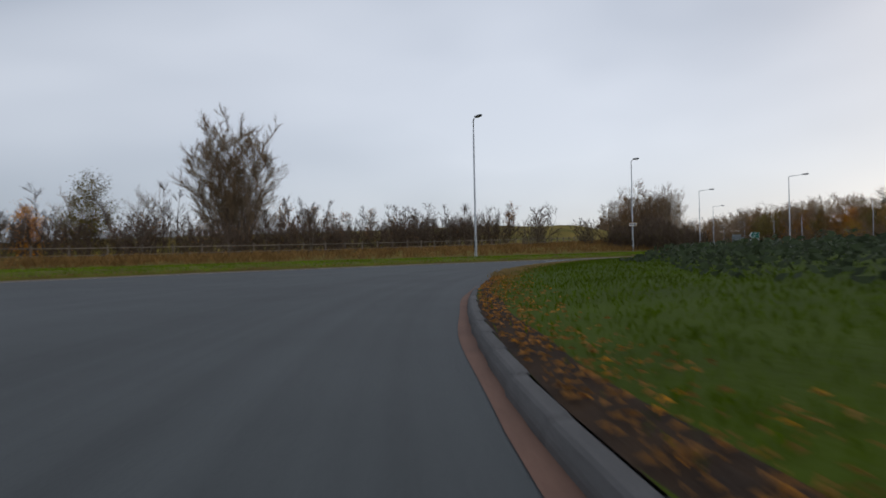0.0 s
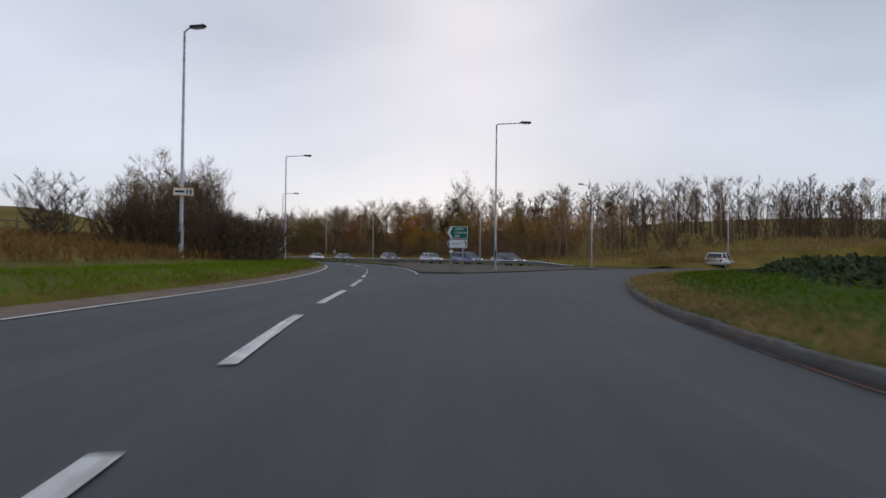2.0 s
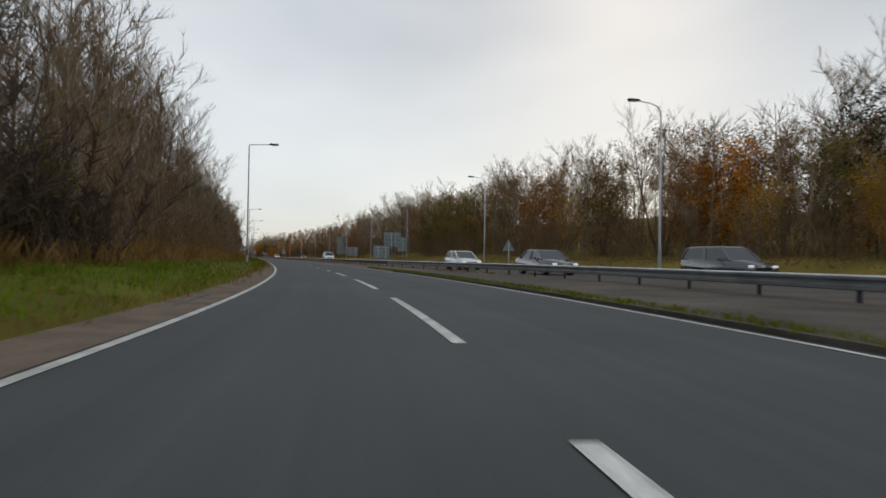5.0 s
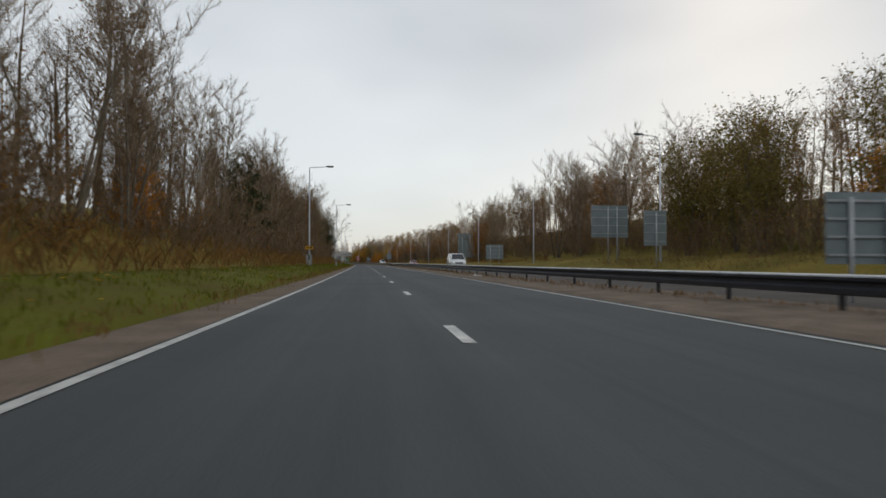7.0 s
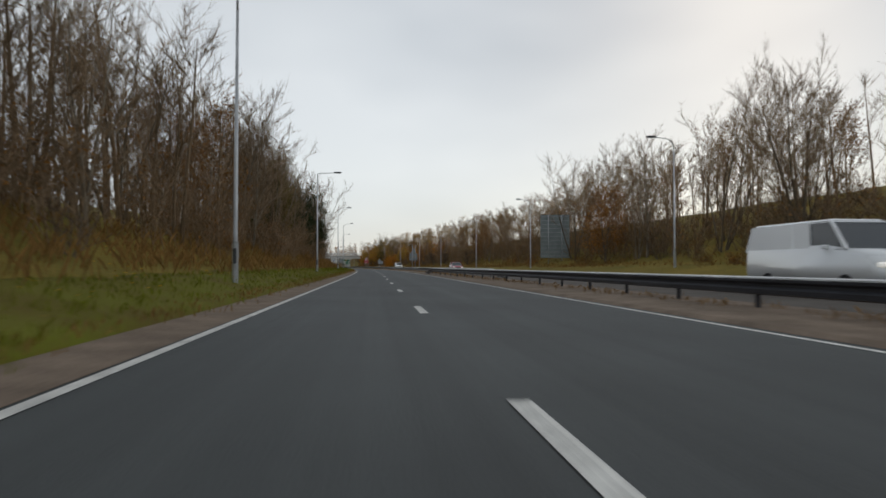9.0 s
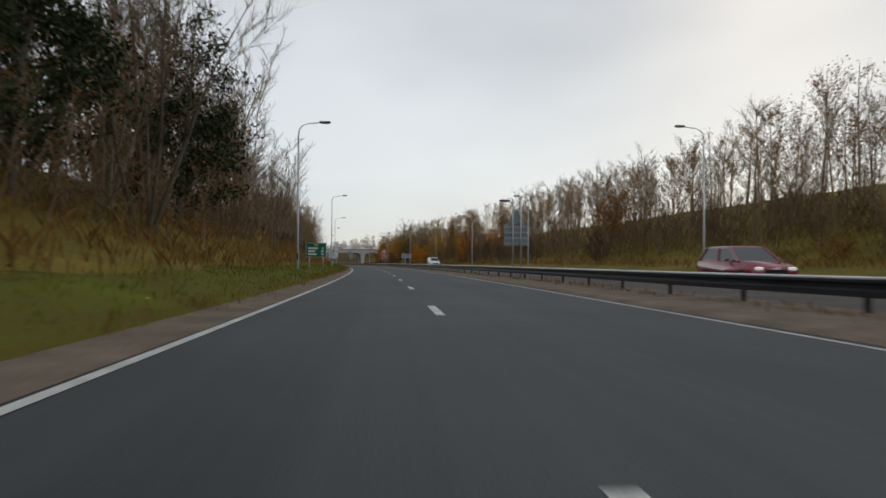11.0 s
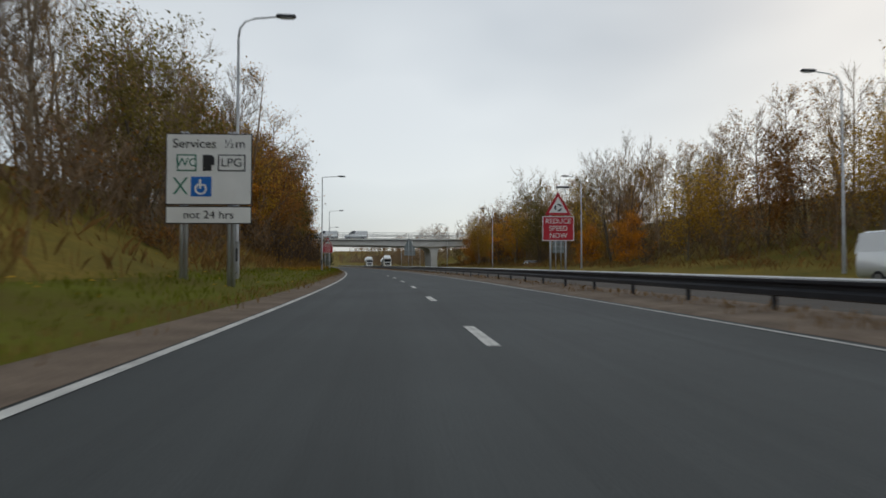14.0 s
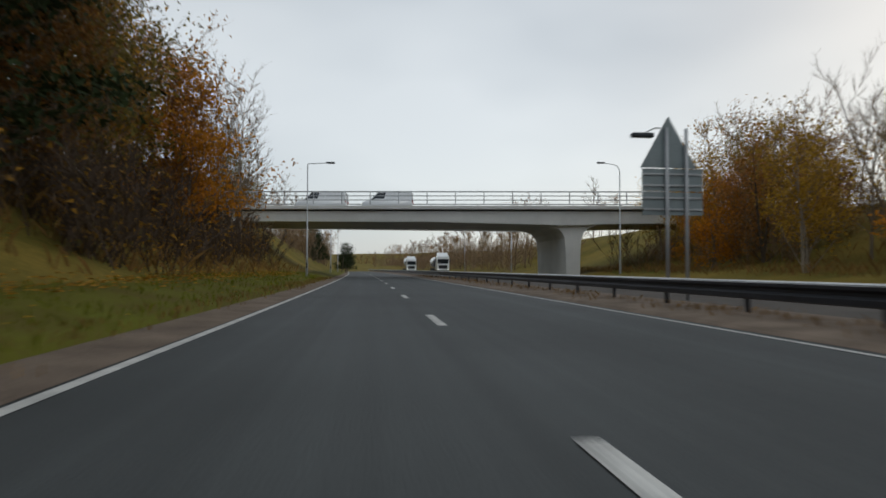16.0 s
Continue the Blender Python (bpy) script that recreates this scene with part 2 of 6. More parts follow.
def prism(bm, outline, z0, z1):
    """An upright slab with the given outline of (x, y)."""
    lo, hi = [bm.verts.new((x, y, z0)) for x, y in outline], [bm.verts.new((x, y, z1)) for x, y in outline]
    bm.faces.new(hi)
    bm.faces.new(lo[::-1])
    for i in range(len(lo)):
        bm.faces.new((lo[i - 1], lo[i], hi[i], hi[i - 1]))
    return bm


# ---- the road's line ----
LINE = np.array([(t, x, y) for t, x, y, *_ in PATH if t >= 1.0])
_yaw = radians(-15.7)
_more, _px, _py = [], LINE[-1, 1], LINE[-1, 2]
for _k in range(1, 25):
    _yaw += radians(0.3)
    _px, _py = _px - math.sin(_yaw) * 19, _py + math.cos(_yaw) * 19
    _more.append((16 + 0.5 * _k, _px, _py))
LINE = np.vstack([LINE, _more])
_tt = np.arange(1.0, 28.0, 0.02)
_xy = np.stack([np.interp(_tt, LINE[:, 0], LINE[:, 1]), np.interp(_tt, LINE[:, 0], LINE[:, 2])], 1)
for _ in range(3):
    _pad = np.vstack([_xy[:1] + (_xy[:1] - _xy[12:0:-1]), _xy, _xy[-1:] + (_xy[-1:] - _xy[-2:-14:-1])])
    _xy = np.stack([np.convolve(_pad[:, i], np.ones(25) / 25, "valid") for i in (0, 1)], 1)
_dir = np.gradient(_xy, axis=0)
_dir /= np.linalg.norm(_dir, axis=1)[:, None]


def at(t, lat, z=0.0):
    """A place beside the road: t along its line, lat metres to the right of it."""
    i = min(max((t - 1.0) / 0.02, 0), len(_tt) - 1.001)
    k, f = int(i), i - int(i)
    p, d = _xy[k] * (1 - f) + _xy[k + 1] * f, _dir[k]
    return Vector((p[0] + d[1] * lat, p[1] - d[0] * lat, z))


def along(t):
    """The road's heading there, degrees from +y to the left."""
    d = _dir[int(min(max((t - 1.0) / 0.02, 0), len(_tt) - 1))]
    return math.degrees(math.atan2(-d[0], d[1]))


def road_uv(me, places):
    """Keep for each corner the metres across and along the road."""
    layer = me.uv_layers.new(name="road")
    loop_v = np.empty(len(me.loops), dtype=np.int32)
    me.loops.foreach_get("vertex_index", loop_v)
    layer.data.foreach_set("uv", np.array(places, dtype=np.float32)[loop_v].ravel())


def strip(t0, t1, profile, step=0.05):
    """A sheet along the road; profile(t) gives (lat, z) pairs across it."""
    ts = np.arange(t0, t1 + step / 2, step)
    rows = [[at(t, lat, z) for lat, z in profile(t)] for t in ts]
    n = len(rows[0])
    faces = [(i * n + j, i * n + j + 1, (i + 1) * n + j + 1, (i + 1) * n + j) for i in range(len(rows) - 1) for j in range(n - 1)]
    me = mesh_of("strip", [v for r in rows for v in r], faces)
    road_uv(me, [(lat, t * 34) for t in ts for lat, _ in profile(t)])
    return me


def ramp(x, a, b):
    u = min(max((x - a) / (b - a), 0.0), 1.0)
    return u * u * (3 - 2 * u)


def curve_through(points, step=1.0):
    """A smooth line through points, at about even steps."""
    p = np.array(points, float)
    p = np.vstack([2 * p[0] - p[1], p, 2 * p[-1] - p[-2]])
    out = []
    for i in range(1, len(p) - 2):
        n = max(2, int(np.linalg.norm(p[i + 1] - p[i]) / step))
        for k in range(n):
            u = k / n
            out.append(0.5 * (2 * p[i] + (p[i + 1] - p[i - 1]) * u + (2 * p[i - 1] - 5 * p[i] + 4 * p[i + 1] - p[i + 2]) * u**2 + (3 * p[i] - p[i - 1] - 3 * p[i + 1] + p[i + 2]) * u**3))
    return np.array(out + [p[-2]])
# ---- the setting: edges of the road ----
CENTRE = Vector((62.85, -8.3))


def isl_r(a):
    """The kerb's radius at an angle in radians."""
    return float(np.interp(math.degrees(a) % 360, [60, 100, 110, 122, 134, 146, 158, 170, 200], [61.6, 61.6, 61.9, 62.7, 62.74, 62.48, 62.38, 62.74, 62.6]))


EDGE = curve_through([(-66, -18), (-45, -2), (-25, 14), (-9.5, 27), (-0.5, 34.8), (8.7, 41.4), (18.7, 47.4), (28.3, 53.3), (37.7, 59.3), (47.5, 66.8), (57.8, 75.6), (67.7, 84.9), (76.8, 95.1)]
                     + [tuple(at(t, -1.88)[:2]) for t in np.arange(5.1, 27.9, 0.3)], 1.0)


def barrier_lat(t):
    return float(np.interp(t, [6.6, 7.0, 7.8, 11.2, 12.8, 16.0], [8.2, 7.2, 6.4, 6.7, 6.0, 6.2]))


def right_lat(t):
    return float(np.interp(t, [3.1, 3.3, 3.6, 4.2, 4.7, 5.2, 6.0], [2.55, 2.9, 3.35, 4.1, 4.3, 4.6, 4.6]))


BAR = curve_through([(77.5, 65), (82, 73.5), (86.8, 82.5), (90.7, 91.5), (95, 99.5), (99.8, 107), (105.5, 116.5)] + [tuple(at(t, barrier_lat(t))[:2]) for t in np.arange(6.7, 27.9, 0.4)], 1.0)


def normals(line):
    d = np.gradient(line, axis=0)
    d /= np.linalg.norm(d, axis=1)[:, None]
    return np.stack([d[:, 1], -d[:, 0]], 1)


def beside(line, profile, a=0, b=None):
    """A sheet along a line; profile(i) gives (metres to its right, z) pairs."""
    nor = normals(line)
    rows = [[(*(line[i] + nor[i] * off), z) for off, z in profile(i)] for i in range(a, b or len(line))]
    n = len(rows[0])
    faces = [(i * n + j, i * n + j + 1, (i + 1) * n + j + 1, (i + 1) * n + j) for i in range(len(rows) - 1) for j in range(n - 1)]
    return mesh_of("sheet", [v for r in rows for v in r], faces)


BAR_N, EDGE_N = normals(BAR), normals(EDGE)
FAR = (BAR + BAR_N * 9.3)


def far_side(x, y, line):
    """Signed distance to the right of a line, and where along it, for arrays of places."""
    best, sign, where = np.full(x.shape, 1e9), np.zeros(x.shape), np.zeros(x.shape)
    for i in range(0, len(line) - 3, 3):
        a, d = line[i], line[min(i + 3, len(line) - 1)] - line[i]
        ln = np.hypot(*d)
        d = d / ln
        rx, ry = x - a[0], y - a[1]
        s = np.clip(rx * d[0] + ry * d[1], 0, ln)
        dist = np.hypot(rx - s * d[0], ry - s * d[1])
        m = dist < best
        best = np.where(m, dist, best)
        sign = np.where(m, np.sign(rx * d[1] - ry * d[0]), sign)
        where = np.where(m, i + s / ln * 3, where)
    return best * sign, where


def smooth01(v, a, b):
    u = np.clip((v - a) / (b - a), 0, 1)
    return u * u * (3 - 2 * u)


EDGE_T = np.array([1.0 + 0.02 * np.hypot(*(_xy - p).T).argmin() for p in EDGE])
FAR_T = np.array([1.0 + 0.02 * np.hypot(*(_xy - p).T).argmin() for p in FAR])


def left_height(d, t):
    """The bank's height d metres out from the nearside edge."""
    lip = 0.1 + np.interp(t, [2, 5, 7], [0.25, 0.35, 0.42]) * smooth01(d, 0.4, 3.2)
    rise = np.interp(t, [1, 2.5, 4, 5, 7.5, 10.5, 12, 15, 17, 18, 21], [0.2, 0.8, 1.4, 2.2, 2.6, 3.0, 4.4, 4.2, 5.0, 6.2, 4.0])
    behind = np.interp(t, [2.5, 4, 5.5, 16.4, 17.2, 18.4, 20, 27], [0, 0.5, 4, 4, 0.5, 0.5, 3, 5])
    return lip + rise * smooth01(d, np.interp(t, [5.5, 7], [4.0, 2.8]), np.interp(t, [5.5, 7], [15, 13])) + behind * smooth01(d, 13, 34)


def right_height(d, t):
    """The bank's height d metres out from the far edge of the other carriageway."""
    lip = 0.1 + 0.5 * smooth01(d, 0.5, 5)
    rise = np.interp(t, [3, 5, 7.5, 9, 11, 13, 16, 17.4, 18, 21], [0.2, 0.9, 1.6, 3.0, 4.8, 5.0, 4.6, 5.4, 5.8, 4.0])
    behind = np.interp(t, [2, 4, 5, 8, 16.4, 17.2, 18.4, 20, 27], [0.5, 1.5, 3.2, 4.5, 4.5, 0.5, 0.5, 3, 6])
    return lip + rise * smooth01(d, 5.0, 24) + behind * smooth01(d, 18, 46)


def build_ground():
    u = np.concatenate([-np.geomspace(3500, 90, 14), np.arange(-80, 700, 3.0), np.geomspace(720, 4000, 14)])
    w = np.concatenate([-np.geomspace(3500, 125, 14), np.arange(-120, 150, 2.0), np.geomspace(155, 3500, 14)])
    uu, ww = np.meshgrid(u, w, indexing="ij")
    x, y = uu * 0.5 + ww * 0.866, uu * 0.866 - ww * 0.5
    dl, il = far_side(x, y, EDGE)
    dr, ir = far_side(x, y, FAR)
    tl, tr = np.interp(il, range(len(EDGE_T)), EDGE_T), np.interp(ir, range(len(FAR_T)), FAR_T)
    ring = np.hypot(x - CENTRE.x, y - CENTRE.y)
    z = np.full(x.shape, 0.25)
    out_r = (dr > 0) & (ring > 71)
    z = np.where(out_r, right_height(dr, tr), z)
    out_l = dl < 0
    z = np.where(out_l, left_height(-dl, tl) - np.where(-dl < np.interp(tl, [5.5, 7], [6.6, 2.9]), 0.3, 0.02), z)
    road = (~out_l) & ((dr < 1.0) & (tr > 2.5) | (ring < 74)) & (ring < 700)
    road |= (~out_l) & (ring < 73.5)
    z = np.where(road & (np.hypot(x - 150, y - 250) < 600), -0.45, z)
    bumps = np.array([noise.noise((a * 0.06, b * 0.06, 0)) + 0.5 * noise.noise((a * 0.2, b * 0.2, 3)) for a, b in zip(x.ravel(), y.ravel())]).reshape(x.shape)
    z = z + np.where(z > 0.6, 0.35, 0.05) * bumps * (np.abs(z) < 20)
    hill = 16 * np.exp(-(((x - 420) / 160) ** 2 + ((y - 60) / 130) ** 2)) + 10 * smooth01(np.hypot(x - 150, y - 250), 500, 1200)
    z = z + np.where(out_r, hill, 0)
    n = len(w)
    faces = [(i * n + j, (i + 1) * n + j, (i + 1) * n + j + 1, i * n + j + 1) for i in range(len(u) - 1) for j in range(n - 1)]
    me = mesh_of("ground", np.stack([x.ravel(), y.ravel(), z.ravel()], 1), faces)
    if me.polygons[0].normal.z < 0:
        me.flip_normals()
    ob = part_mesh("ground", me, M_ROUGH, smooth=True)
    return tagged(ob, "rough brown and green grassland and embankments", "ground", kind="structure")


build_ground()

# asphalt: the ring of the roundabout, then both carriageways
_deg = [0, 60, 80, 92, 101.6, 110.4, 119.3, 128.4, 137.5, 145.8, 154, 165.7, 180, 200, 230, 360]
_rad = [72, 72, 70.5, 74, 76.5, 72.2, 70.8, 71.2, 73.6, 76.8, 80.7, 90.8, 104, 86, 74, 72]
ring_v, ring_f = [], []
for k in range(241):
    a = 1.5 * k
    r1 = float(np.interp(a, _deg, _rad))
    for r in (61.6, 66.5, r1):
        ring_v.append((CENTRE.x + r * math.cos(radians(a)), CENTRE.y + r * math.sin(radians(a)), -0.006))
for k in range(240):
    for j in range(2):
        ring_f.append((3 * k + j, 3 * k + j + 1, 3 * k + j + 4, 3 * k + j + 3))
ring_me = mesh_of("ring", ring_v, ring_f)
road_uv(ring_me, [(r, 1.13 * k) for k in range(241) for r in (0.0, 4.9, 9.5)])
tagged(part_mesh("road_roundabout", ring_me, M_ASPHALT), "dark worn asphalt circulating carriageway", "road", kind="structure")
tagged(part_mesh("road_nearside", strip(2.7, 27.5, lambda t: [(float(np.interp(t, [2.7, 3.0, 3.5, 4.0], [-3.0, -2.9, -2.4, -2.25])), -0.03 * (1 - ramp(t, 2.7, 3.1))), (0.9, -0.03 * (1 - ramp(t, 2.7, 3.1))), (right_lat(t) + 0.35, -0.03 * (1 - ramp(t, 2.7, 3.1)))]), M_ASPHALT),
       "smooth dark asphalt two-lane carriageway", "road", kind="structure")
tagged(part_mesh("road_offside", beside(BAR, lambda i: [(1.5, 0.0), (5.2, 0.03), (9.1, 0.0)]), M_ASPHALT_OLD), "paler worn asphalt opposite carriageway", "road", kind="structure")
# where the opposite carriageway runs out into the ring
mouth = bmesh.new()
_p = [tuple(BAR[0] + BAR_N[0] * k) for k in (1.0, 9.1)]
prism(mouth, [(71, 58), (90, 50), (95, 60), _p[1], _p[0]], -0.3, -0.003)
tagged(part("road_mouth", mouth, M_ASPHALT_OLD), "worn asphalt where the carriageway meets the roundabout", "road", kind="structure")

# nearside: gritty edge strip, then the grass verge rising from it
tagged(part_mesh("dirt_strip", beside(EDGE, lambda i: [(-0.98, 0.05), (-0.5, 0.012), (-0.16, 0.005)], 0, len(EDGE) - 20), M_DIRT), "gritty brown strip of dirt beside the edge line", "roadside", kind="structure")


def verge_profile(i):
    t = float(EDGE_T[i])
    k = float(np.interp(t, [5.5, 7], [1.0, 0.45])) * (1 + 0.12 * noise.noise((i * 0.11, 3.0, 1.0)))
    steps = [0.9, 1.0] + [1.0 + k * e for e in (0.4, 1.0, 1.8, 2.8, 4.0, 5.4, 6.2)]
    rows = [(-d, float(left_height(d, t)) - (0.09 if d < 0.96 else 0.0) + (0.06 * noise.noise((i * 0.35, d, 1.0)) if d > 1 else 0)) for d in steps]
    return rows + [(rows[-1][0] - 0.1, rows[-1][1] - 0.4)]


tagged(part_mesh("verge_nearside", beside(EDGE, verge_profile), M_GRASS, smooth=True), "short green grass verge with brown patches", "verge", kind="structure")
tagged(part_mesh("verge_offside", beside(BAR, lambda i: [(9.05, -0.05), (9.2, 0.1), (10.5, 0.16), (12.5, 0.3), (15.0, 0.62)], 0, len(BAR) - 5), M_GRASS, smooth=True), "green and straw-coloured verge beyond the other carriageway", "verge", kind="structure")

# the paved splitter that narrows into the central reserve
right_edge = [tuple(at(t, right_lat(t) + 0.22)[:2]) for t in np.arange(3.2, 6.5, 0.15)]
split = bmesh.new()
prism(split, [(52.2, 61.3), (58, 61.1), (64.8, 61.9), (71, 62.6), (76.6, 63.4)] + [tuple(p + n * 1.6) for p, n in zip(BAR[:73:3], BAR_N[:73:3])] + right_edge[::-1], -0.3, 0.07)
bmesh.ops.triangulate(split, faces=[f for f in split.faces if len(f.verts) > 4])
tagged(part("pavement_splitter", split, M_PAVING), "stained grey paved traffic island with moss and grit", "traffic island", kind="structure")
tagged(part_mesh("reserve", strip(6.4, 27.5, lambda t: [(right_lat(t) + 0.2, 0.004), (right_lat(t) + 0.35, 0.05), (barrier_lat(t) - 0.4, 0.08), (barrier_lat(t) + 0.6, 0.08), (barrier_lat(t) + 1.55, 0.006)]), M_DIRT),
       "brown gritty central reserve with dead weeds", "central reserve", kind="structure")

# the central island: a domed lawn inside a kerb
isl_v, isl_f, steps = [], [], (0, 0.4, 1.2, 2.6, 5, 9, 15, 24, 40)
for k in range(240):
    a = radians(1.5 * k)
    for d in steps:
        r = isl_r(a) - 0.13 - d
        isl_v.append((CENTRE.x + r * math.cos(a), CENTRE.y + r * math.sin(a), 0.11 + 0.16 * ramp(d, 0, 3) + 0.25 * ramp(d, 2, 20) + 0.03 * noise.noise((k * 0.3, d, 7))))
for k in range(240):
    for j in range(len(steps) - 1):
        k2 = (k + 1) % 240
        isl_f.append((k * len(steps) + j, k2 * len(steps) + j, k2 * len(steps) + j + 1, k * len(steps) + j + 1))
me = mesh_of("island", isl_v, isl_f)
if me.polygons[0].normal.z < 0:
    me.flip_normals()
tagged(part_mesh("lawn_island", me, M_LAWN, smooth=True), "bright green mown lawn of the roundabout's island", "lawn", kind="structure")
rim = [(0.0, 0.112), (0.12, 0.122), (0.25, 0.125), (0.42, 0.112)]
rim_v = []
for k in range(304, 400):
    a = radians(0.5 * k)
    for d, z in rim:
        r = isl_r(a) - 0.13 - d * (0.1 + 0.75 * ramp(0.5 * k, 152, 162)) - 0.12 * noise.noise((k * 0.25, d, 2)) * (d > 0.1)
        rim_v.append((CENTRE.x + r * math.cos(a), CENTRE.y + r * math.sin(a), z))
tagged(part_mesh("bare_earth_rim", mesh_of("rim", rim_v, [(4 * k + j, 4 * k + 4 + j, 4 * k + 5 + j, 4 * k + 1 + j) for k in range(95) for j in range(3)]), M_EARTH, smooth=True), "bare brown earth with fallen leaves inside the kerb", "earth", kind="structure")


# road paint
def paint(name, t0, t1, lat, width=0.13, label="white painted line", lift=0.007, step=0.05):
    f = lat if callable(lat) else (lambda t: lat)
    return tagged(part_mesh(name, strip(t0, t1, lambda t: [(f(t) - width / 2, lift), (f(t) + width / 2, lift)], step), M_PAINT), label, "road marking", kind="structure")


tagged(part_mesh("edge_line_nearside", beside(EDGE, lambda i: [(-0.115, 0.007), (0.0, 0.007)], 40, len(EDGE) - 20), M_PAINT), "worn white edge line along the verge", "road marking", kind="structure")
paint("edge_line_offside", 3.12, 27.4, lambda t: right_lat(t), 0.09, "white edge line beside the central reserve")


def lane_lat(t):
    return float(np.interp(t, [1.9, 2.1, 2.3, 2.6, 2.8, 3.1, 3.3, 4.1, 4.6, 5.1, 6.5, 8.0, 10.6, 12.5, 13.3, 14.7, 15.7], [-1.5, -1.1, -0.85, -0.3, -0.05, 0.15, 0.35, 0.88, 1.13, 1.13, 1.05, 0.86, 0.82, 1.0, 1.0, 1.12, 1.04]))


def dash_times():
    """Where each lane dash begins and ends: long warning dashes by the roundabout, then 2 m marks."""
    spans = [(1.93, 2.1), (2.18, 2.33), (2.41, 2.57), (2.65, 2.84), (2.93, 3.06), (3.15, 3.24), (3.31, 3.39), (3.47, 3.56), (3.68, 3.76), (3.84, 3.92), (4.0, 4.2), (4.32, 4.54), (4.64, 4.88), (4.94, 5.1), (5.22, 5.47), (5.6, 5.85), (6.0, 6.2), (6.32, 6.4)]
    count = np.interp(np.arange(-20, 45), [-20, -16, -14, -4, -2, 0, 2, 4, 6, 9, 11, 13, 18, 21, 45], [6.62, 7.757, 8.312, 10.76, 11.24, 11.71, 12.17, 12.622, 13.067, 13.73, 14.164, 14.576, 15.61, 16.23, 21.4])
    return spans + [(t, t + 0.053) for t in count]


for a, b in dash_times():
    paint("lane_dash", a, b, lane_lat, 0.07 if 3.1 < a < 3.95 else 0.14, "worn white dashed lane mark", 0.0075, (b - a) / 4)
M_TAR = material("tar_joint", (0.018, 0.018, 0.019), 0.7, scale=3.0, spread=0.4, fine=30, bump=0.4)
tagged(part_mesh("tar_joint", strip(2.9, 4.4, lambda t: [(lane_lat(t) + 0.12 + 0.05 * noise.noise((t * 31, 1, 1)) + e * (1.0 + 1.4 * noise.noise((t * 37, 3, 5))), 0.0055) for e in (-0.014, 0.014)], 0.02), M_TAR), "ragged dark tar joint along the lane marks", "road joint", kind="structure")
# outer lane dashes and the straight-on arrow on the roundabout
for a, b, la, lb in ((1.88, 2.05, -3.9, -2.9), (1.7, 1.8, -2.1, -1.75)):
    paint("lane_dash", a, b, lambda t: la + (lb - la) * (t - a) / (b - a), 0.13, "white dashed lane mark", 0.004, (b - a) / 4)
arrow = bmesh.new()
for outline in ([(-0.12, 0), (0.12, 0), (0.1, 2.6), (-0.1, 2.6)], [(-0.3, 2.6), (0.3, 2.6), (0, 4.2)], [(0.1, 1.7), (0.34, 2.0), (0.3, 2.25), (0.1, 2.0)], [(0.3, 1.8), (0.6, 2.4), (0.24, 2.4)]):
    arrow.faces.new([arrow.verts.new((x, y, 0.003)) for x, y in outline])
ob = tagged(part("road_arrow", arrow, M_PAINT), "faded white straight-on and right arrow on the asphalt", "road marking", kind="structure")
ob.matrix_world = pose(20.2, 39.8, 0, 0, 0, -50)
# ---- trees: a few kinds grown branch by branch, then planted ----
def unit(v):
    return v / np.maximum(np.linalg.norm(v, axis=-1, keepdims=True), 1e-9)


def across(d):
    """Two directions square to each of d."""
    u = unit(np.cross(d, np.where(np.abs(d[:, 2:]) < 0.9, (0.0, 0.0, 1.0), (1.0, 0.0, 0.0))))
    return u, np.cross(unit(d), u)


def rods(p, q, r0, r1, sides=3):
    """Tapering sticks from p to q: places and triangles."""
    n = len(p)
    u, w = across(q - p)
    a = np.arange(sides) * 2 * math.pi / sides
    ring = np.cos(a)[None, :, None] * u[:, None] + np.sin(a)[None, :, None] * w[:, None]
    r0, r1 = np.broadcast_to(r0, n)[:, None, None], np.broadcast_to(r1, n)[:, None, None]
    verts = np.concatenate([p[:, None] + ring * r0, q[:, None] + ring * r1], 1).reshape(-1, 3)
    k = np.arange(sides)
    k2 = (k + 1) % sides
    tri = np.concatenate([np.stack([k, k2, k2 + sides], 1), np.stack([k, k2 + sides, k + sides], 1)])
    return verts, (tri[None] + (np.arange(n) * 2 * sides)[:, None, None]).reshape(-1, 3)


def spikes(p, q, r):
    """Three-sided sticks that end in a point."""
    n = len(p)
    u, w = across(q - p)
    a = np.arange(3) * 2 * math.pi / 3
    ring = np.cos(a)[None, :, None] * u[:, None] + np.sin(a)[None, :, None] * w[:, None]
    verts = np.concatenate([p[:, None] + ring * np.broadcast_to(r, n)[:, None, None], q[:, None]], 1).reshape(-1, 3)
    tri = np.array([(0, 1, 3), (1, 2, 3), (2, 0, 3)])
    return verts, (tri[None] + (np.arange(n) * 4)[:, None, None]).reshape(-1, 3)


def slivers(p, q, r, rng):
    """The finest twigs: one thin pointed blade each."""
    u, w = across(q - p)
    a = rng.uniform(0, 2 * math.pi, (len(p), 1))
    side = (np.cos(a) * u + np.sin(a) * w) * np.broadcast_to(r, len(p))[:, None]
    return np.stack([p - side, p + side, q], 1).reshape(-1, 3), np.arange(3 * len(p)).reshape(-1, 3)


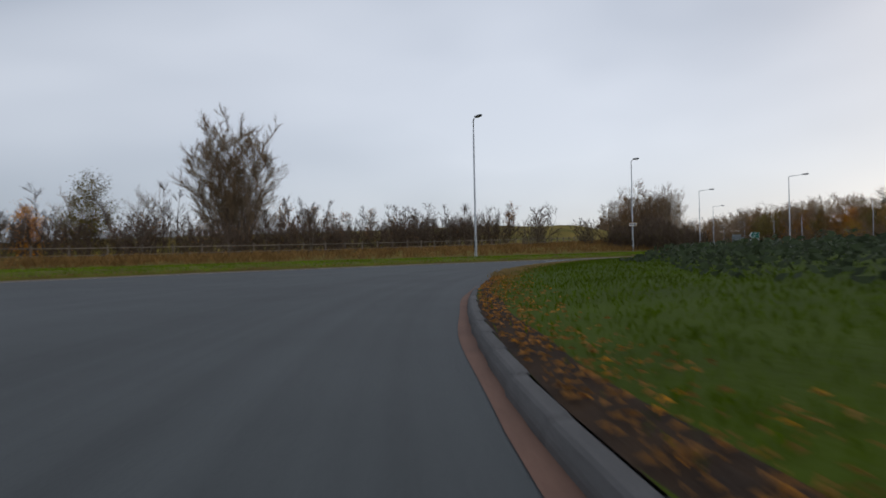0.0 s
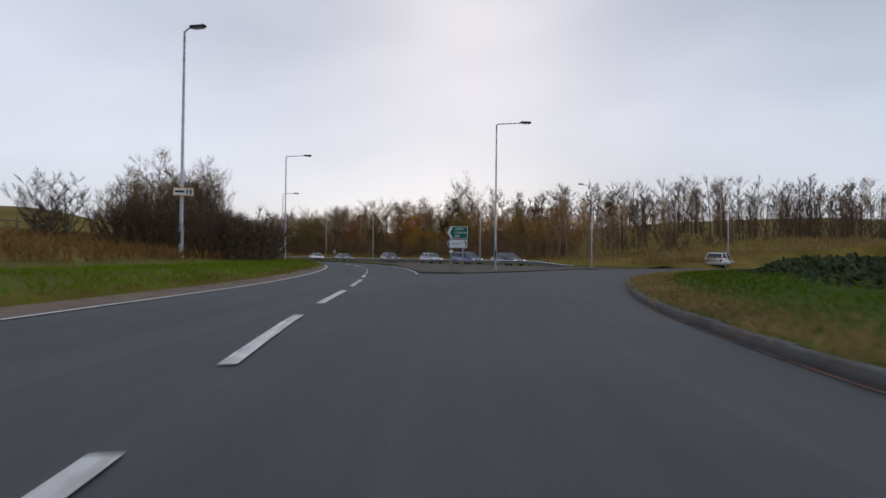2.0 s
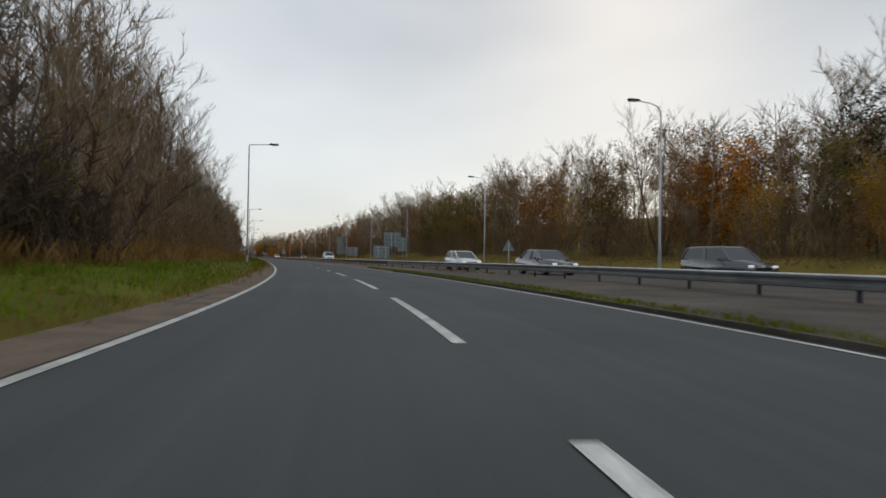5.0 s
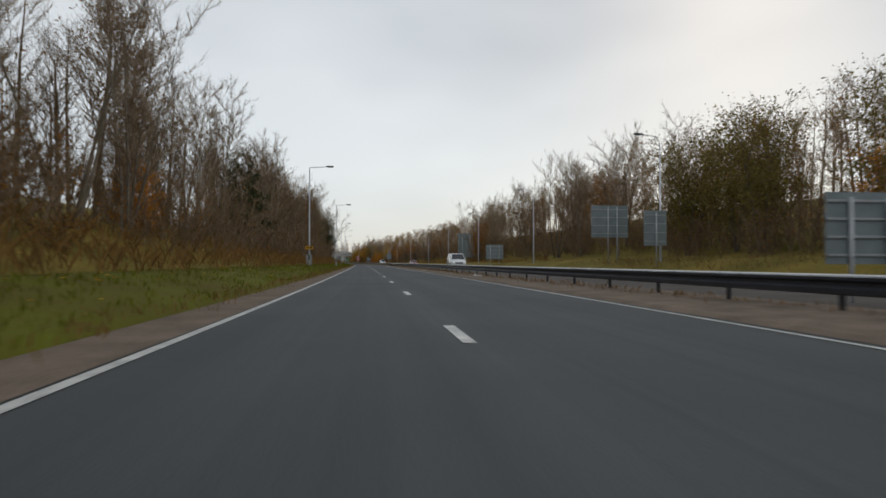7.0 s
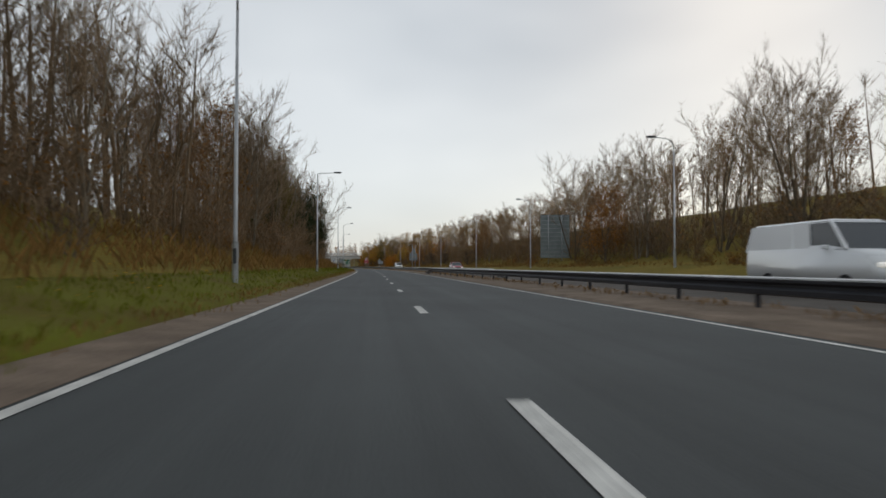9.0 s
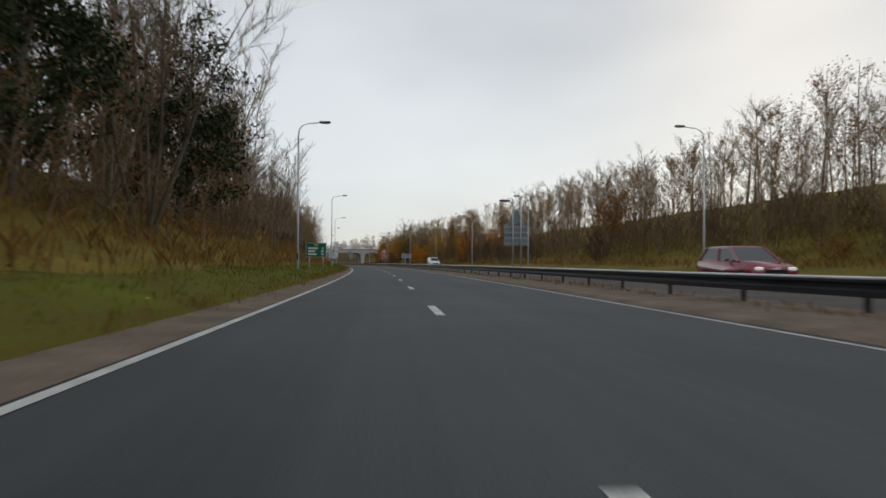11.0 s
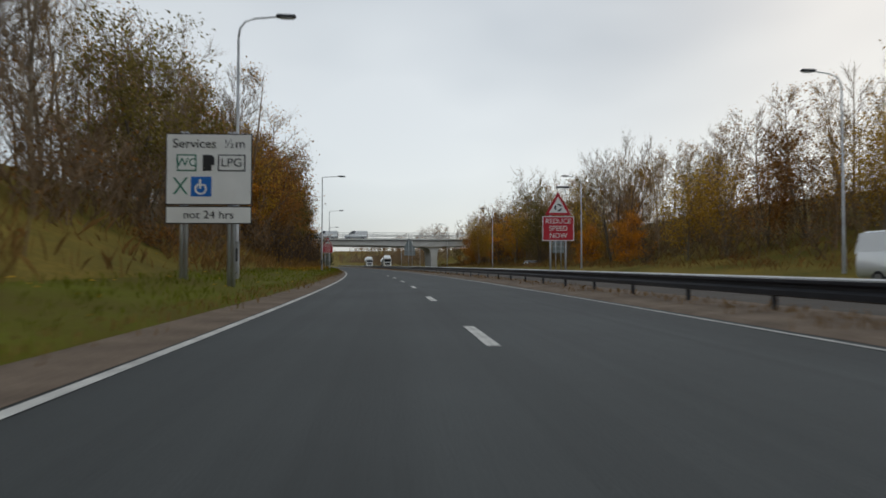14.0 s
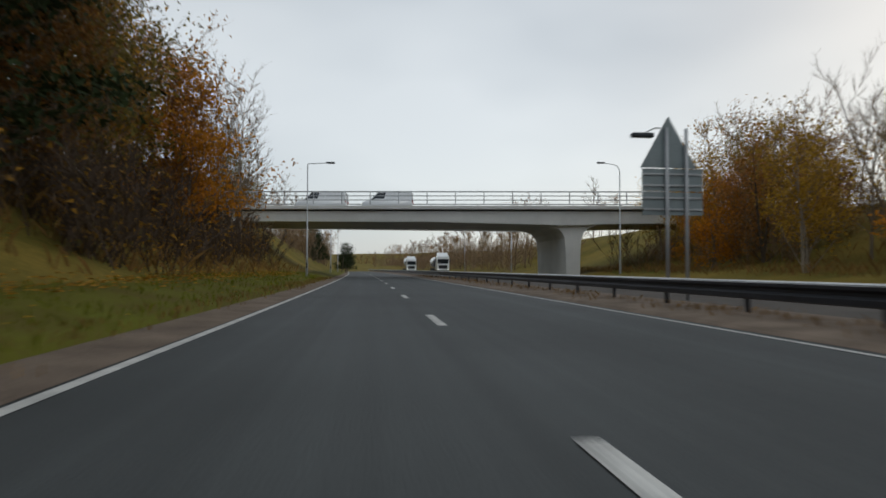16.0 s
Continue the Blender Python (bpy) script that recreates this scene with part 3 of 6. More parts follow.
def leaflets(c, size, rng):
    """Small pointed leaves about places c."""
    n = len(c)
    u = unit(rng.normal(size=(n, 3)) + (0, 0, -0.2))
    x, y = across(u)
    a = rng.uniform(0, 2 * math.pi, (n, 1))
    s = size * rng.uniform(0.6, 1.35, (n, 1))
    v = (np.cos(a) * x + np.sin(a) * y) * s * 0.55
    return np.stack([c - u * s + v, c + u * s, c - u * s * 0.8 - v], 1).reshape(-1, 3), np.arange(3 * n).reshape(-1, 3)


def joined(name, *sets):
    """One mesh from several sets of places and triangles."""
    verts, tris, n = [], [], 0
    for v, f in sets:
        verts.append(v)
        tris.append(f + n)
        n += len(v)
    verts, tris = np.concatenate(verts), np.concatenate(tris)
    me = bpy.data.meshes.new(name)
    me.vertices.add(len(verts))
    me.vertices.foreach_set("co", verts.astype(np.float32).ravel())
    me.loops.add(tris.size)
    me.loops.foreach_set("vertex_index", tris.astype(np.int32).ravel())
    me.polygons.add(len(tris))
    me.polygons.foreach_set("loop_start", np.arange(0, tris.size, 3, dtype=np.int32))
    me.update(calc_edges=True)
    return me


def bent(rng, p, d, length, steps, wobble, lift):
    """Crooked lines from places p along d: an array of lines, steps, places."""
    pts, d = [p], unit(d)
    for _ in range(steps):
        d = unit(d + rng.uniform(-1, 1, d.shape) * (1, 1, 0.6) * wobble + (0, 0, lift))
        pts.append(pts[-1] + d * (length / steps)[:, None])
    return np.stack(pts, 1)


def on_line(lines, which, f):
    """Places at the share f of the lines numbered which, and the way on from there."""
    n = lines.shape[1] - 1
    i = np.minimum((f * n).astype(int), n - 1)
    p, q = lines[which, i], lines[which, i + 1]
    return p + (q - p) * (f * n - i)[:, None], unit(q - p)


def grow(seed, height, stems, lean, start, limbs, reach, rise, sub, twigs, radius, top=1.0, fine=0.008):
    """A bare tree: stems and limbs, then its twigs, and the places where leaves sit."""
    rng = np.random.default_rng(seed)
    a = np.arange(stems) * 2.4 + rng.uniform(0, 1.2, stems)
    tilt = lean * np.sqrt((np.arange(stems) + rng.uniform(0.3, 1.0, stems)) / stems)
    d = np.stack([np.cos(a) * tilt, np.sin(a) * tilt, np.ones(stems)], 1)
    base = np.column_stack([rng.uniform(-0.22, 0.22, (stems, 2)) * (stems > 1), np.full(stems, -0.35)])
    h = height * (1 - 0.28 * tilt) * rng.uniform(0.86, 1.0, stems)
    spine = bent(rng, base, d, h, 8, 0.07, 0.03)
    r = radius / stems**0.5
    taper = r * (1 - np.arange(9) / 8 * 0.93)
    thick = [rods(spine[:, i], spine[:, i + 1], taper[i], taper[i + 1], 6) for i in range(8)]
    n = limbs
    which = np.arange(n) % stems
    f = np.clip(start + (0.98 - start) * (np.arange(n) + rng.random(n)) / n, 0, 0.985)
    p, _ = on_line(spine, which, f)
    a = np.arange(n) * 2.4 + rng.uniform(-0.5, 0.5, n)
    span = height * reach * (1 - 0.62 * np.maximum(0, (f - start) / (1 - start)) * top) * rng.uniform(0.7, 1.15, n)
    d = np.stack([np.cos(a), np.sin(a), rise * rng.uniform(0.6, 1.3, n)], 1)
    limb = bent(rng, p, d, span, 4, 0.2, 0.05)
    r2 = np.maximum(r * (1 - f * 0.85) * 0.42, 0.01)
    thick += [rods(limb[:, j], limb[:, j + 1], r2 * (1 - 0.22 * j), r2 * (0.78 - 0.22 * j), 3) for j in range(4)]
    which = np.repeat(np.arange(n), sub)
    g = np.clip(0.18 + 0.82 * (np.tile(np.arange(sub), n) + rng.random(n * sub)) / sub, 0, 0.995)
    p, way = on_line(limb, which, g)
    ln = span[which] * rng.uniform(0.28, 0.55, n * sub)
    branch = bent(rng, p, way + rng.uniform((-1, -1, -0.35), (1, 1, 0.8), (n * sub, 3)) * 0.8, ln, 2, 0.2, 0.05)
    twig = [spikes(branch[:, 0], branch[:, 2], fine * 1.5)]
    branch[:, 1] = (branch[:, 0] + branch[:, 2]) / 2
    which = np.repeat(np.arange(n * sub), twigs)
    p, way = on_line(branch, which, np.clip(rng.uniform(0.1, 1.0, len(which)), 0, 0.99))
    e = p + unit(way + rng.uniform((-1, -1, -0.4), (1, 1, 1.0), (len(which), 3)) * 0.8) * (ln[which] * rng.uniform(0.3, 0.75, len(which)))[:, None]
    twig.append(slivers(p, e, fine, rng))
    return thick, twig, p + (e - p) * rng.uniform(0.2, 1.05, (len(p), 1))


def tree_kind(name, label, spec, bark, twig, leaf=None, count=0, size=0.06, spread=0.2, fine=0.0075, category="tree"):
    thick, thin, tips = grow(*spec, fine=fine)
    root = thing(name, Matrix(), label, category)
    part_mesh("trunk", joined("trunk", *thick), bark, root, smooth=True)
    part_mesh("crown", joined("crown", *thin), twig, root, "fine bare twigs")
    if leaf:
        rng = np.random.default_rng(spec[0] + 50)
        tips = tips[rng.random(len(tips)) > 0.85 * np.clip((tips[:, 2] / tips[:, 2].max() - 0.5) / 0.4, 0, 1)]
        c = tips[rng.integers(0, len(tips), count)] + rng.normal(0, spread, (count, 3)) * (1, 1, 0.8)
        part_mesh("foliage", joined("leaves", leaflets(c, size, rng)), leaf, root, "autumn leaves")
    return root


#           seed height stems lean start limbs reach rise sub twigs radius top
KINDS = {
    "tall": tree_kind("bare_tree", "tall slender leafless tree on the grassy bank", (1, 9.5, 1, 0.05, 0.18, 30, 0.28, 1.3, 8, 12, 0.10, 0.6), M_PALEBARK, M_TWIG),
    "tall2": tree_kind("bare_tree", "leafless tree with several pale upright stems", (2, 8.8, 4, 0.3, 0.16, 36, 0.25, 1.3, 7, 11, 0.12, 0.5), M_PALEBARK, M_TWIG),
    "vase": tree_kind("bare_tree", "tall leafless tree whose limbs fan upwards", (21, 9.6, 4, 0.34, 0.32, 36, 0.28, 1.6, 7, 11, 0.14, 0.5), M_BARK, M_TWIG),
    "broad": tree_kind("broad_bare_tree", "broad leafless tree with a rounded twiggy crown", (3, 9.0, 3, 0.3, 0.18, 40, 0.36, 1.0, 8, 16, 0.18, 0.6), M_BARK, M_TWIG),
    "great": tree_kind("broad_bare_tree", "large spreading leafless tree with a dense rounded crown of twigs", (13, 7.6, 12, 0.5, 0.08, 150, 0.33, 1.2, 10, 20, 0.2, 0.85), M_BARK, M_TWIG),
    "brown": tree_kind("brown_tree", "tree holding rusty brown autumn leaves", (4, 7.5, 2, 0.14, 0.03, 28, 0.38, 0.9, 6, 6, 0.13, 0.75), M_BARK, M_TWIG, M_LEAF_BROWN, 5600, 0.075, 0.28),
    "orange": tree_kind("orange_tree", "small tree in bright orange autumn leaf", (5, 5.0, 2, 0.15, 0.03, 24, 0.40, 0.9, 5, 5, 0.09, 0.75), M_BARK, M_TWIG, M_LEAF_ORANGE, 5000, 0.065, 0.22),
    "yellow": tree_kind("yellow_tree", "tree with thin golden yellow autumn leaves", (6, 7.0, 2, 0.12, 0.05, 26, 0.38, 1.1, 6, 6, 0.10, 0.7), M_PALEBARK, M_TWIG, M_LEAF_YELLOW, 4200, 0.07, 0.26),
    "olive": tree_kind("olive_tree", "tree with thinning dull green and brown leaves", (7, 8.0, 2, 0.14, 0.03, 30, 0.38, 1.0, 6, 6, 0.14, 0.75), M_BARK, M_TWIG, M_LEAF_OLIVE, 6000, 0.075, 0.3),
    "scrub": tree_kind("bare_shrub", "dense dark leafless shrub on the bank", (8, 3.4, 9, 0.8, 0.08, 40, 0.32, 0.8, 5, 9, 0.09, 0.5), M_BARK, M_DARKTWIG, category="shrub"),
    "bramble": tree_kind("bramble_bush", "low tangled bramble bush with rusty leaves", (9, 1.7, 8, 0.9, 0.05, 32, 0.5, 0.6, 4, 5, 0.04, 0.4), M_DARKTWIG, M_DARKTWIG, M_LEAF_BROWN, 1100, 0.045, 0.12, category="shrub"),
    "pine": tree_kind("evergreen_tree", "dark evergreen tree standing among bare ones", (10, 9.0, 1, 0.03, 0.08, 34, 0.30, 0.3, 6, 4, 0.16, 1.0), M_BARK, M_DARKTWIG, M_LEAF_DARK, 8500, 0.085, 0.22),
    "thorn": tree_kind("hawthorn_tree", "dark dense leafless hawthorn in the hedge line", (11, 5.0, 5, 0.5, 0.10, 40, 0.34, 0.9, 7, 14, 0.13, 0.5), M_BARK, M_DARKTWIG),
}
_rng = random.Random(77)


def side_of(x, y, line, nor):
    """Metres to the right of a line, by its nearest place, and that place's number."""
    dx, dy = x - line[:, 0], y - line[:, 1]
    i = int((dx * dx + dy * dy).argmin())
    return dx[i] * nor[i, 0] + dy[i] * nor[i, 1], i


def ground_z(x, y):
    dl, i = side_of(x, y, EDGE, EDGE_N)
    if dl < 0:
        return float(left_height(-dl, float(EDGE_T[i])))
    dr, j = side_of(x, y, FAR, BAR_N)
    if dr > 0 and math.hypot(x - CENTRE.x, y - CENTRE.y) > 71:
        return float(right_height(dr, float(FAR_T[j]))) + 16 * math.exp(-(((x - 420) / 160) ** 2 + ((y - 60) / 130) ** 2))
    return 0.2


_used = set()


def plant(kind, x, y, scale=1.0, turn=None, group="", stretch=1.0):
    turn = _rng.uniform(0, 360) if turn is None else turn
    m = pose(x, y, ground_z(x, y) - 0.08, _rng.uniform(-3, 3), _rng.uniform(-3, 3), turn)
    ob = KINDS[kind]
    if kind in _used:
        ob = copy_thing(ob, m)
    else:
        ob.matrix_basis = m
        _used.add(kind)
    ob.scale = (scale, scale, scale * stretch)
    return tagged(ob, group=group) if group else ob


def clear_unused():
    for kind, ob in KINDS.items():
        if kind not in _used:
            for o in (*ob.children_recursive, ob):
                bpy.data.objects.remove(o)


def belt(t0, t1, count, lats, kinds, scales, group):
    """A wood along the road: kinds drawn by weight, spread over a band."""
    names, weights = list(kinds), list(kinds.values())
    for k in range(count):
        t = t0 + (t1 - t0) * (k + _rng.random()) / count
        lat = _rng.uniform(*lats)
        p = at(t, lat)
        if math.hypot(p.x - CENTRE.x, p.y - CENTRE.y) < 84:
            continue
        plant(_rng.choices(names, weights)[0], p.x, p.y, _rng.uniform(*scales), group=group)
# ---- street furniture ----
def lamp_kind(height, arm, swan):
    """A lighting column, its arm towards local +x."""
    root = thing("street_lamp", Matrix(), "tall grey galvanised lighting column with a single arm", "street lamp", "lamps along the road")
    bm = tube(bmesh.new(), [(0, 0, -0.6), (0, 0, 1.1)], [0.085, 0.085], 10)
    part("base_section", bm, M_STEEL, root, "wider grey base with an access door")
    box(bm := bmesh.new(), 0, -0.083, 0.75, 0.09, 0.02, 0.42, 0.006)
    part("access_door", bm, M_DARKMETAL, root)
    tube(bm := bmesh.new(), [(0, 0, 1.1), (0, 0, 1.18), (0, 0, height - 0.4)], [0.085, 0.062, 0.038], 10)
    part("column", bm, M_STEEL, root, smooth=True)
    if swan:
        pts = [(0, 0, height - 0.4), (0.04, 0, height - 0.1), (0.2, 0, height + 0.12), (0.5, 0, height + 0.24), (arm, 0, height + 0.32)]
    else:
        pts = [(0, 0, height - 0.4), (0, 0, height - 0.02), (0.06, 0, height + 0.02), (arm * 0.5, 0, height + 0.06), (arm, 0, height + 0.1)]
    part("arm", tube(bmesh.new(), pts, [0.036, 0.033, 0.03, 0.028, 0.026], 8), M_STEEL, root, smooth=True)
    head = bmesh.new()
    box(head, arm + 0.27, 0, pts[-1][2] + 0.03, 0.62, 0.2, 0.11, 0.04)
    lantern = part("lantern", head, M_DARKMETAL, root, "grey lantern head")
    part("lens", box(bmesh.new(), arm + 0.3, 0, pts[-1][2] - 0.035, 0.4, 0.15, 0.03, 0.01), M_LENS, lantern)
    return root


LAMPS = {"bent": lamp_kind(8.0, 1.35, False), "swan": lamp_kind(8.0, 1.2, True), "short": lamp_kind(8.0, 0.25, False)}
_lamp_first = set()


def lamp(x, y, toward, sort="bent", scale=1.0):
    """A lamp column at a place; toward: the degrees its arm points to."""
    m = pose(x, y, ground_z(x, y) - 0.02, 0, 0, toward)
    ob = copy_thing(LAMPS[sort], m) if sort in _lamp_first else LAMPS[sort]
    _lamp_first.add(sort)
    ob.matrix_basis = m
    ob.scale = (scale, scale, scale)
    return ob


for t in (6.6, 8.58, 9.5, 10.25, 11.05, 11.79, 12.72, 13.62, 14.45, 15.33, 16.15, 17.1, 18.0, 18.9):
    p = at(t + (0.05 if 10 < t < 15 else 0), -4.15 if 10 < t < 15 else -4.6 if 8 < t < 9 else -3.8)
    lamp(p.x, p.y, along(t), "swan" if 10.8 < t < 15 else "bent", 0.91 if t > 10 else 1.0)
for t in (6.0, 7.05, 8.2, 9.1, 10.05, 11.0, 11.9, 12.9, 13.75, 14.65, 15.45, 16.3, 17.2, 18.1, 19.0):
    p = at(t, 16.0 if t < 6.5 else 18.0 if t < 8 else 19.0)
    lamp(p.x, p.y, along(t) + 180, "swan")
for x, y, toward, sort, scale in ((45, 73.8, -70, "short", 1.47), (16.8, 52.8, -75, "short", 1.5), (66.3, 88.7, -50, "bent", 1.2), (82.4, 106.1, -35, "bent", 1.06), (60.1, 63.55, -58, "bent", 1.13),
                                  (98.8, 86.2, 135, "swan", 1.0), (85, 66, 150, "swan", 0.95), (101, 56, 160, "swan", 0.95), (124, 40, 170, "swan", 1.0)):
    lamp(x, y, toward, sort, scale)

# ---- safety barrier: corrugated beams on posts ----
BEAM = [(-0.03, 0.60), (-0.09, 0.58), (-0.09, 0.53), (-0.04, 0.49), (-0.04, 0.44), (-0.09, 0.40), (-0.09, 0.33), (-0.03, 0.31)]
post_bm = box(bmesh.new(), 0.02, 0, 0.22, 0.06, 0.09, 0.72, 0.008)
POST_MESH = bpy.data.meshes.new("post")
post_bm.to_mesh(POST_MESH)
post_bm.free()
POST_MESH.materials.append(M_RAIL)


def barrier(line, label, end_low=False, start_low=False, every=2.85, steel=M_RAIL):
    root = thing("crash_barrier", Matrix.Translation((*line[0], 0)), label, "crash barrier", "barriers of the central reserve")
    nor = normals(line)
    n = len(line)
    drop = [0.34 * ((1 - ramp(n - 1 - i, 0, 7)) * end_low + (1 - ramp(i, 0, 6)) * start_low) for i in range(n)]
    rel = line - line[0]
    verts = [(*(rel[i] + nor[i] * o), z - drop[i]) for i in range(n) for o, z in BEAM]
    m = len(BEAM)
    me = mesh_of("beam", verts, [(i * m + j, i * m + j + 1, (i + 1) * m + j + 1, (i + 1) * m + j) for i in range(n - 1) for j in range(m - 1)])
    beam = part_mesh("beam", me, steel, root, "dull corrugated steel beam")
    solid = beam.modifiers.new("thickness", "SOLIDIFY")
    solid.thickness = 0.006
    verts = [(*(rel[i] + nor[i] * o), z - drop[i]) for i in range(n) for o, z in ((-0.097, 0.572), (-0.092, 0.595), (-0.03, 0.615), (0.04, 0.612), (0.04, 0.58))]
    part_mesh("beam_edge", mesh_of("beam_edge", verts, [(i * 5 + j, i * 5 + j + 1, i * 5 + j + 6, i * 5 + j + 5) for i in range(n - 1) for j in range(4)]), M_RAILTOP, root, "bright upper edge")
    length = np.concatenate([[0], np.cumsum(np.hypot(*np.diff(line, axis=0).T))])
    for s in np.arange(0.6, min(length[-1], 420), every):
        i = int(np.searchsorted(length, s)) - 1
        p = new("post", POST_MESH)
        p.parent = root
        p.matrix_basis = pose(*(rel[i] + (rel[i + 1] - rel[i]) * (s - length[i]) / (length[i + 1] - length[i])), -0.1, 0, 0, math.degrees(math.atan2(-nor[i][0], nor[i][1])) + 90)
    return root


cut = int(np.hypot(*(BAR - np.array(at(10.72, 6.6)[:2])).T).argmin())
LINE_A = BAR[: cut + 1] - BAR_N[: cut + 1] * np.array([1.25 * ramp(i, cut - 45, cut) for i in range(cut + 1)])[:, None]
turn_at = int(np.hypot(*(BAR - np.array(at(6.9, 7.2)[:2])).T).argmin())
# one barrier line in two tones: pale up to turn_at, dark beyond
barrier(LINE_A[: turn_at + 1], "pale corrugated crash barrier on short posts", False, True, steel=M_RAIL_PALE)
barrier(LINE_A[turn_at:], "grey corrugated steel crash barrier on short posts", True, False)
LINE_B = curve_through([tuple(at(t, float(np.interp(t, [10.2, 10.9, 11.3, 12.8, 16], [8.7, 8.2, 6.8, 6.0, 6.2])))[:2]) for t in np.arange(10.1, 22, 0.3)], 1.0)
barrier(LINE_B, "dark steel crash barrier along the central reserve", False, True)

# ---- kerbs: single stones ----
kb = bmesh.new()
prof = [(0.0, -0.12), (0.0, 0.05), (0.035, 0.108), (0.13, 0.115), (0.13, -0.12)]
ends = [[kb.verts.new((x, y, z)) for x, z in prof] for y in (-0.445, 0.445)]
for j in range(len(prof)):
    k = (j + 1) % len(prof)
    kb.faces.new((ends[0][j], ends[0][k], ends[1][k], ends[1][j]))
kb.faces.new(ends[0])
kb.faces.new(ends[1][::-1])
bmesh.ops.bevel(kb, geom=[e for e in kb.edges], offset=0.012, segments=1, affect="EDGES")
bmesh.ops.recalc_face_normals(kb, faces=kb.faces[:])
KERB_MESH = bpy.data.meshes.new("kerbstone")
kb.to_mesh(KERB_MESH)
kb.free()
KERB_MESH.materials.append(M_KERB)
_k = random.Random(5)


def kerb_row(name, label, places, sunk=0.0):
    root = thing(name, Matrix.Translation((*places[0][:2], 0)), label, "kerb", kind="structure")
    for x, y, yaw in places:
        ob = new("kerbstone", KERB_MESH)
        ob.parent = root
        ob.matrix_basis = pose(x - places[0][0], y - places[0][1], _k.uniform(-0.012, 0.012) - sunk, 0, _k.uniform(-1, 1), yaw + _k.uniform(-0.7, 0.7))


kerb_row("kerb_island", "grey concrete kerbstones round the island",
         [(CENTRE.x + isl_r(a) * math.cos(a), CENTRE.y + isl_r(a) * math.sin(a), math.degrees(a) + 180) for a in np.arange(radians(78), radians(192), 0.91 / 62.5)])
_n = EDGE_N
first = int(np.hypot(*(EDGE - np.array((36, 58))).T).argmin())
last = int(np.hypot(*(EDGE - np.array(at(6.4, -2)[:2])).T).argmin())
kerb_row("kerb_nearside", "dirty low concrete kerb beside the verge",
         [(*(EDGE[i] - _n[i] * 0.5), math.degrees(math.atan2(-_n[i][0], _n[i][1])) - 90) for i in range(first, last)], 0.10)
tagged(part_mesh("grime_strip", mesh_of("grime", [(CENTRE.x + (isl_r(radians(0.5 * k)) + d) * math.cos(radians(0.5 * k)), CENTRE.y + (isl_r(radians(0.5 * k)) + d) * math.sin(radians(0.5 * k)), 0.001) for k in range(160, 390) for d in (0.0, (0.04 + 0.09 * ramp(k, 290, 330)) * (1 + 0.15 * math.sin(k * 0.7)))],
                 [(2 * k, 2 * k + 1, 2 * k + 3, 2 * k + 2) for k in range(229)]), material("red_grime", (0.17, 0.09, 0.06), 0.95, scale=1.0, spread=0.3, fine=30, bump=0.4)), "reddish grit in the channel by the kerb", "grit", kind="structure")
gully = thing("drain_grate", pose(10.86, 26.56, 0.0, 0, 0, -38), "black iron drain grate beside the kerb", "drain grate")
part("frame", box(bmesh.new(), 0, 0, 0.004, 0.36, 0.44, 0.012, 0.003), M_DARKMETAL, gully)
for k in range(6):
    part("bar", box(bmesh.new(), 0, -0.17 + 0.068 * k, 0.014, 0.3, 0.026, 0.014, 0.003), M_BLACK, gully)

# ---- signs ----
def lettering(name, words, size, m, mat, parent, align="LEFT"):
    """Flat letters in the built-in typeface, standing on local x and z and facing -y."""
    cu = bpy.data.curves.new("letters", "FONT")
    cu.body, cu.size, cu.align_x, cu.align_y, cu.extrude = words, size, align, "CENTER", 0.002
    tmp = bpy.data.objects.new("letters", cu)
    scene.collection.objects.link(tmp)
    bpy.context.view_layer.update()
    me = bpy.data.meshes.new_from_object(tmp.evaluated_get(bpy.context.evaluated_depsgraph_get()))
    bpy.data.objects.remove(tmp)
    me.transform(m @ Matrix.Rotation(radians(90), 4, "X"))
    me.materials.clear()
    return part_mesh(name, me, mat, parent)


def panel(name, outline, y, mat, parent, label="", thick=0.012):
    """A flat plate in the x-z plane, its face at y."""
    bm = bmesh.new()
    a, b = [bm.verts.new((x, y, z)) for x, z in outline], [bm.verts.new((x, y + thick, z)) for x, z in outline]
    bm.faces.new(a)
    bm.faces.new(b[::-1])
    for i in range(len(a)):
        bm.faces.new((a[i - 1], b[i - 1], b[i], a[i]))
    bmesh.ops.recalc_face_normals(bm, faces=bm.faces[:])
    return part(name, bm, mat, parent, label)


def rect(x0, x1, z0, z1):
    return [(x0, z0), (x1, z0), (x1, z1), (x0, z1)]


def posts(parent, xs, top, radius=0.04, low=-0.8, y=0.06):
    for x in xs:
        part("post", tube(bmesh.new(), [(x, y, low), (x, y, top)], [radius, radius], 8), M_STEEL, parent, smooth=True)


def bars(parent, rows, mat, y=-0.008):
    for x0, x1, z0, z1 in rows:
        panel("text_bar", rect(x0, x1, z0, z1), y, mat, parent, "", 0.004)


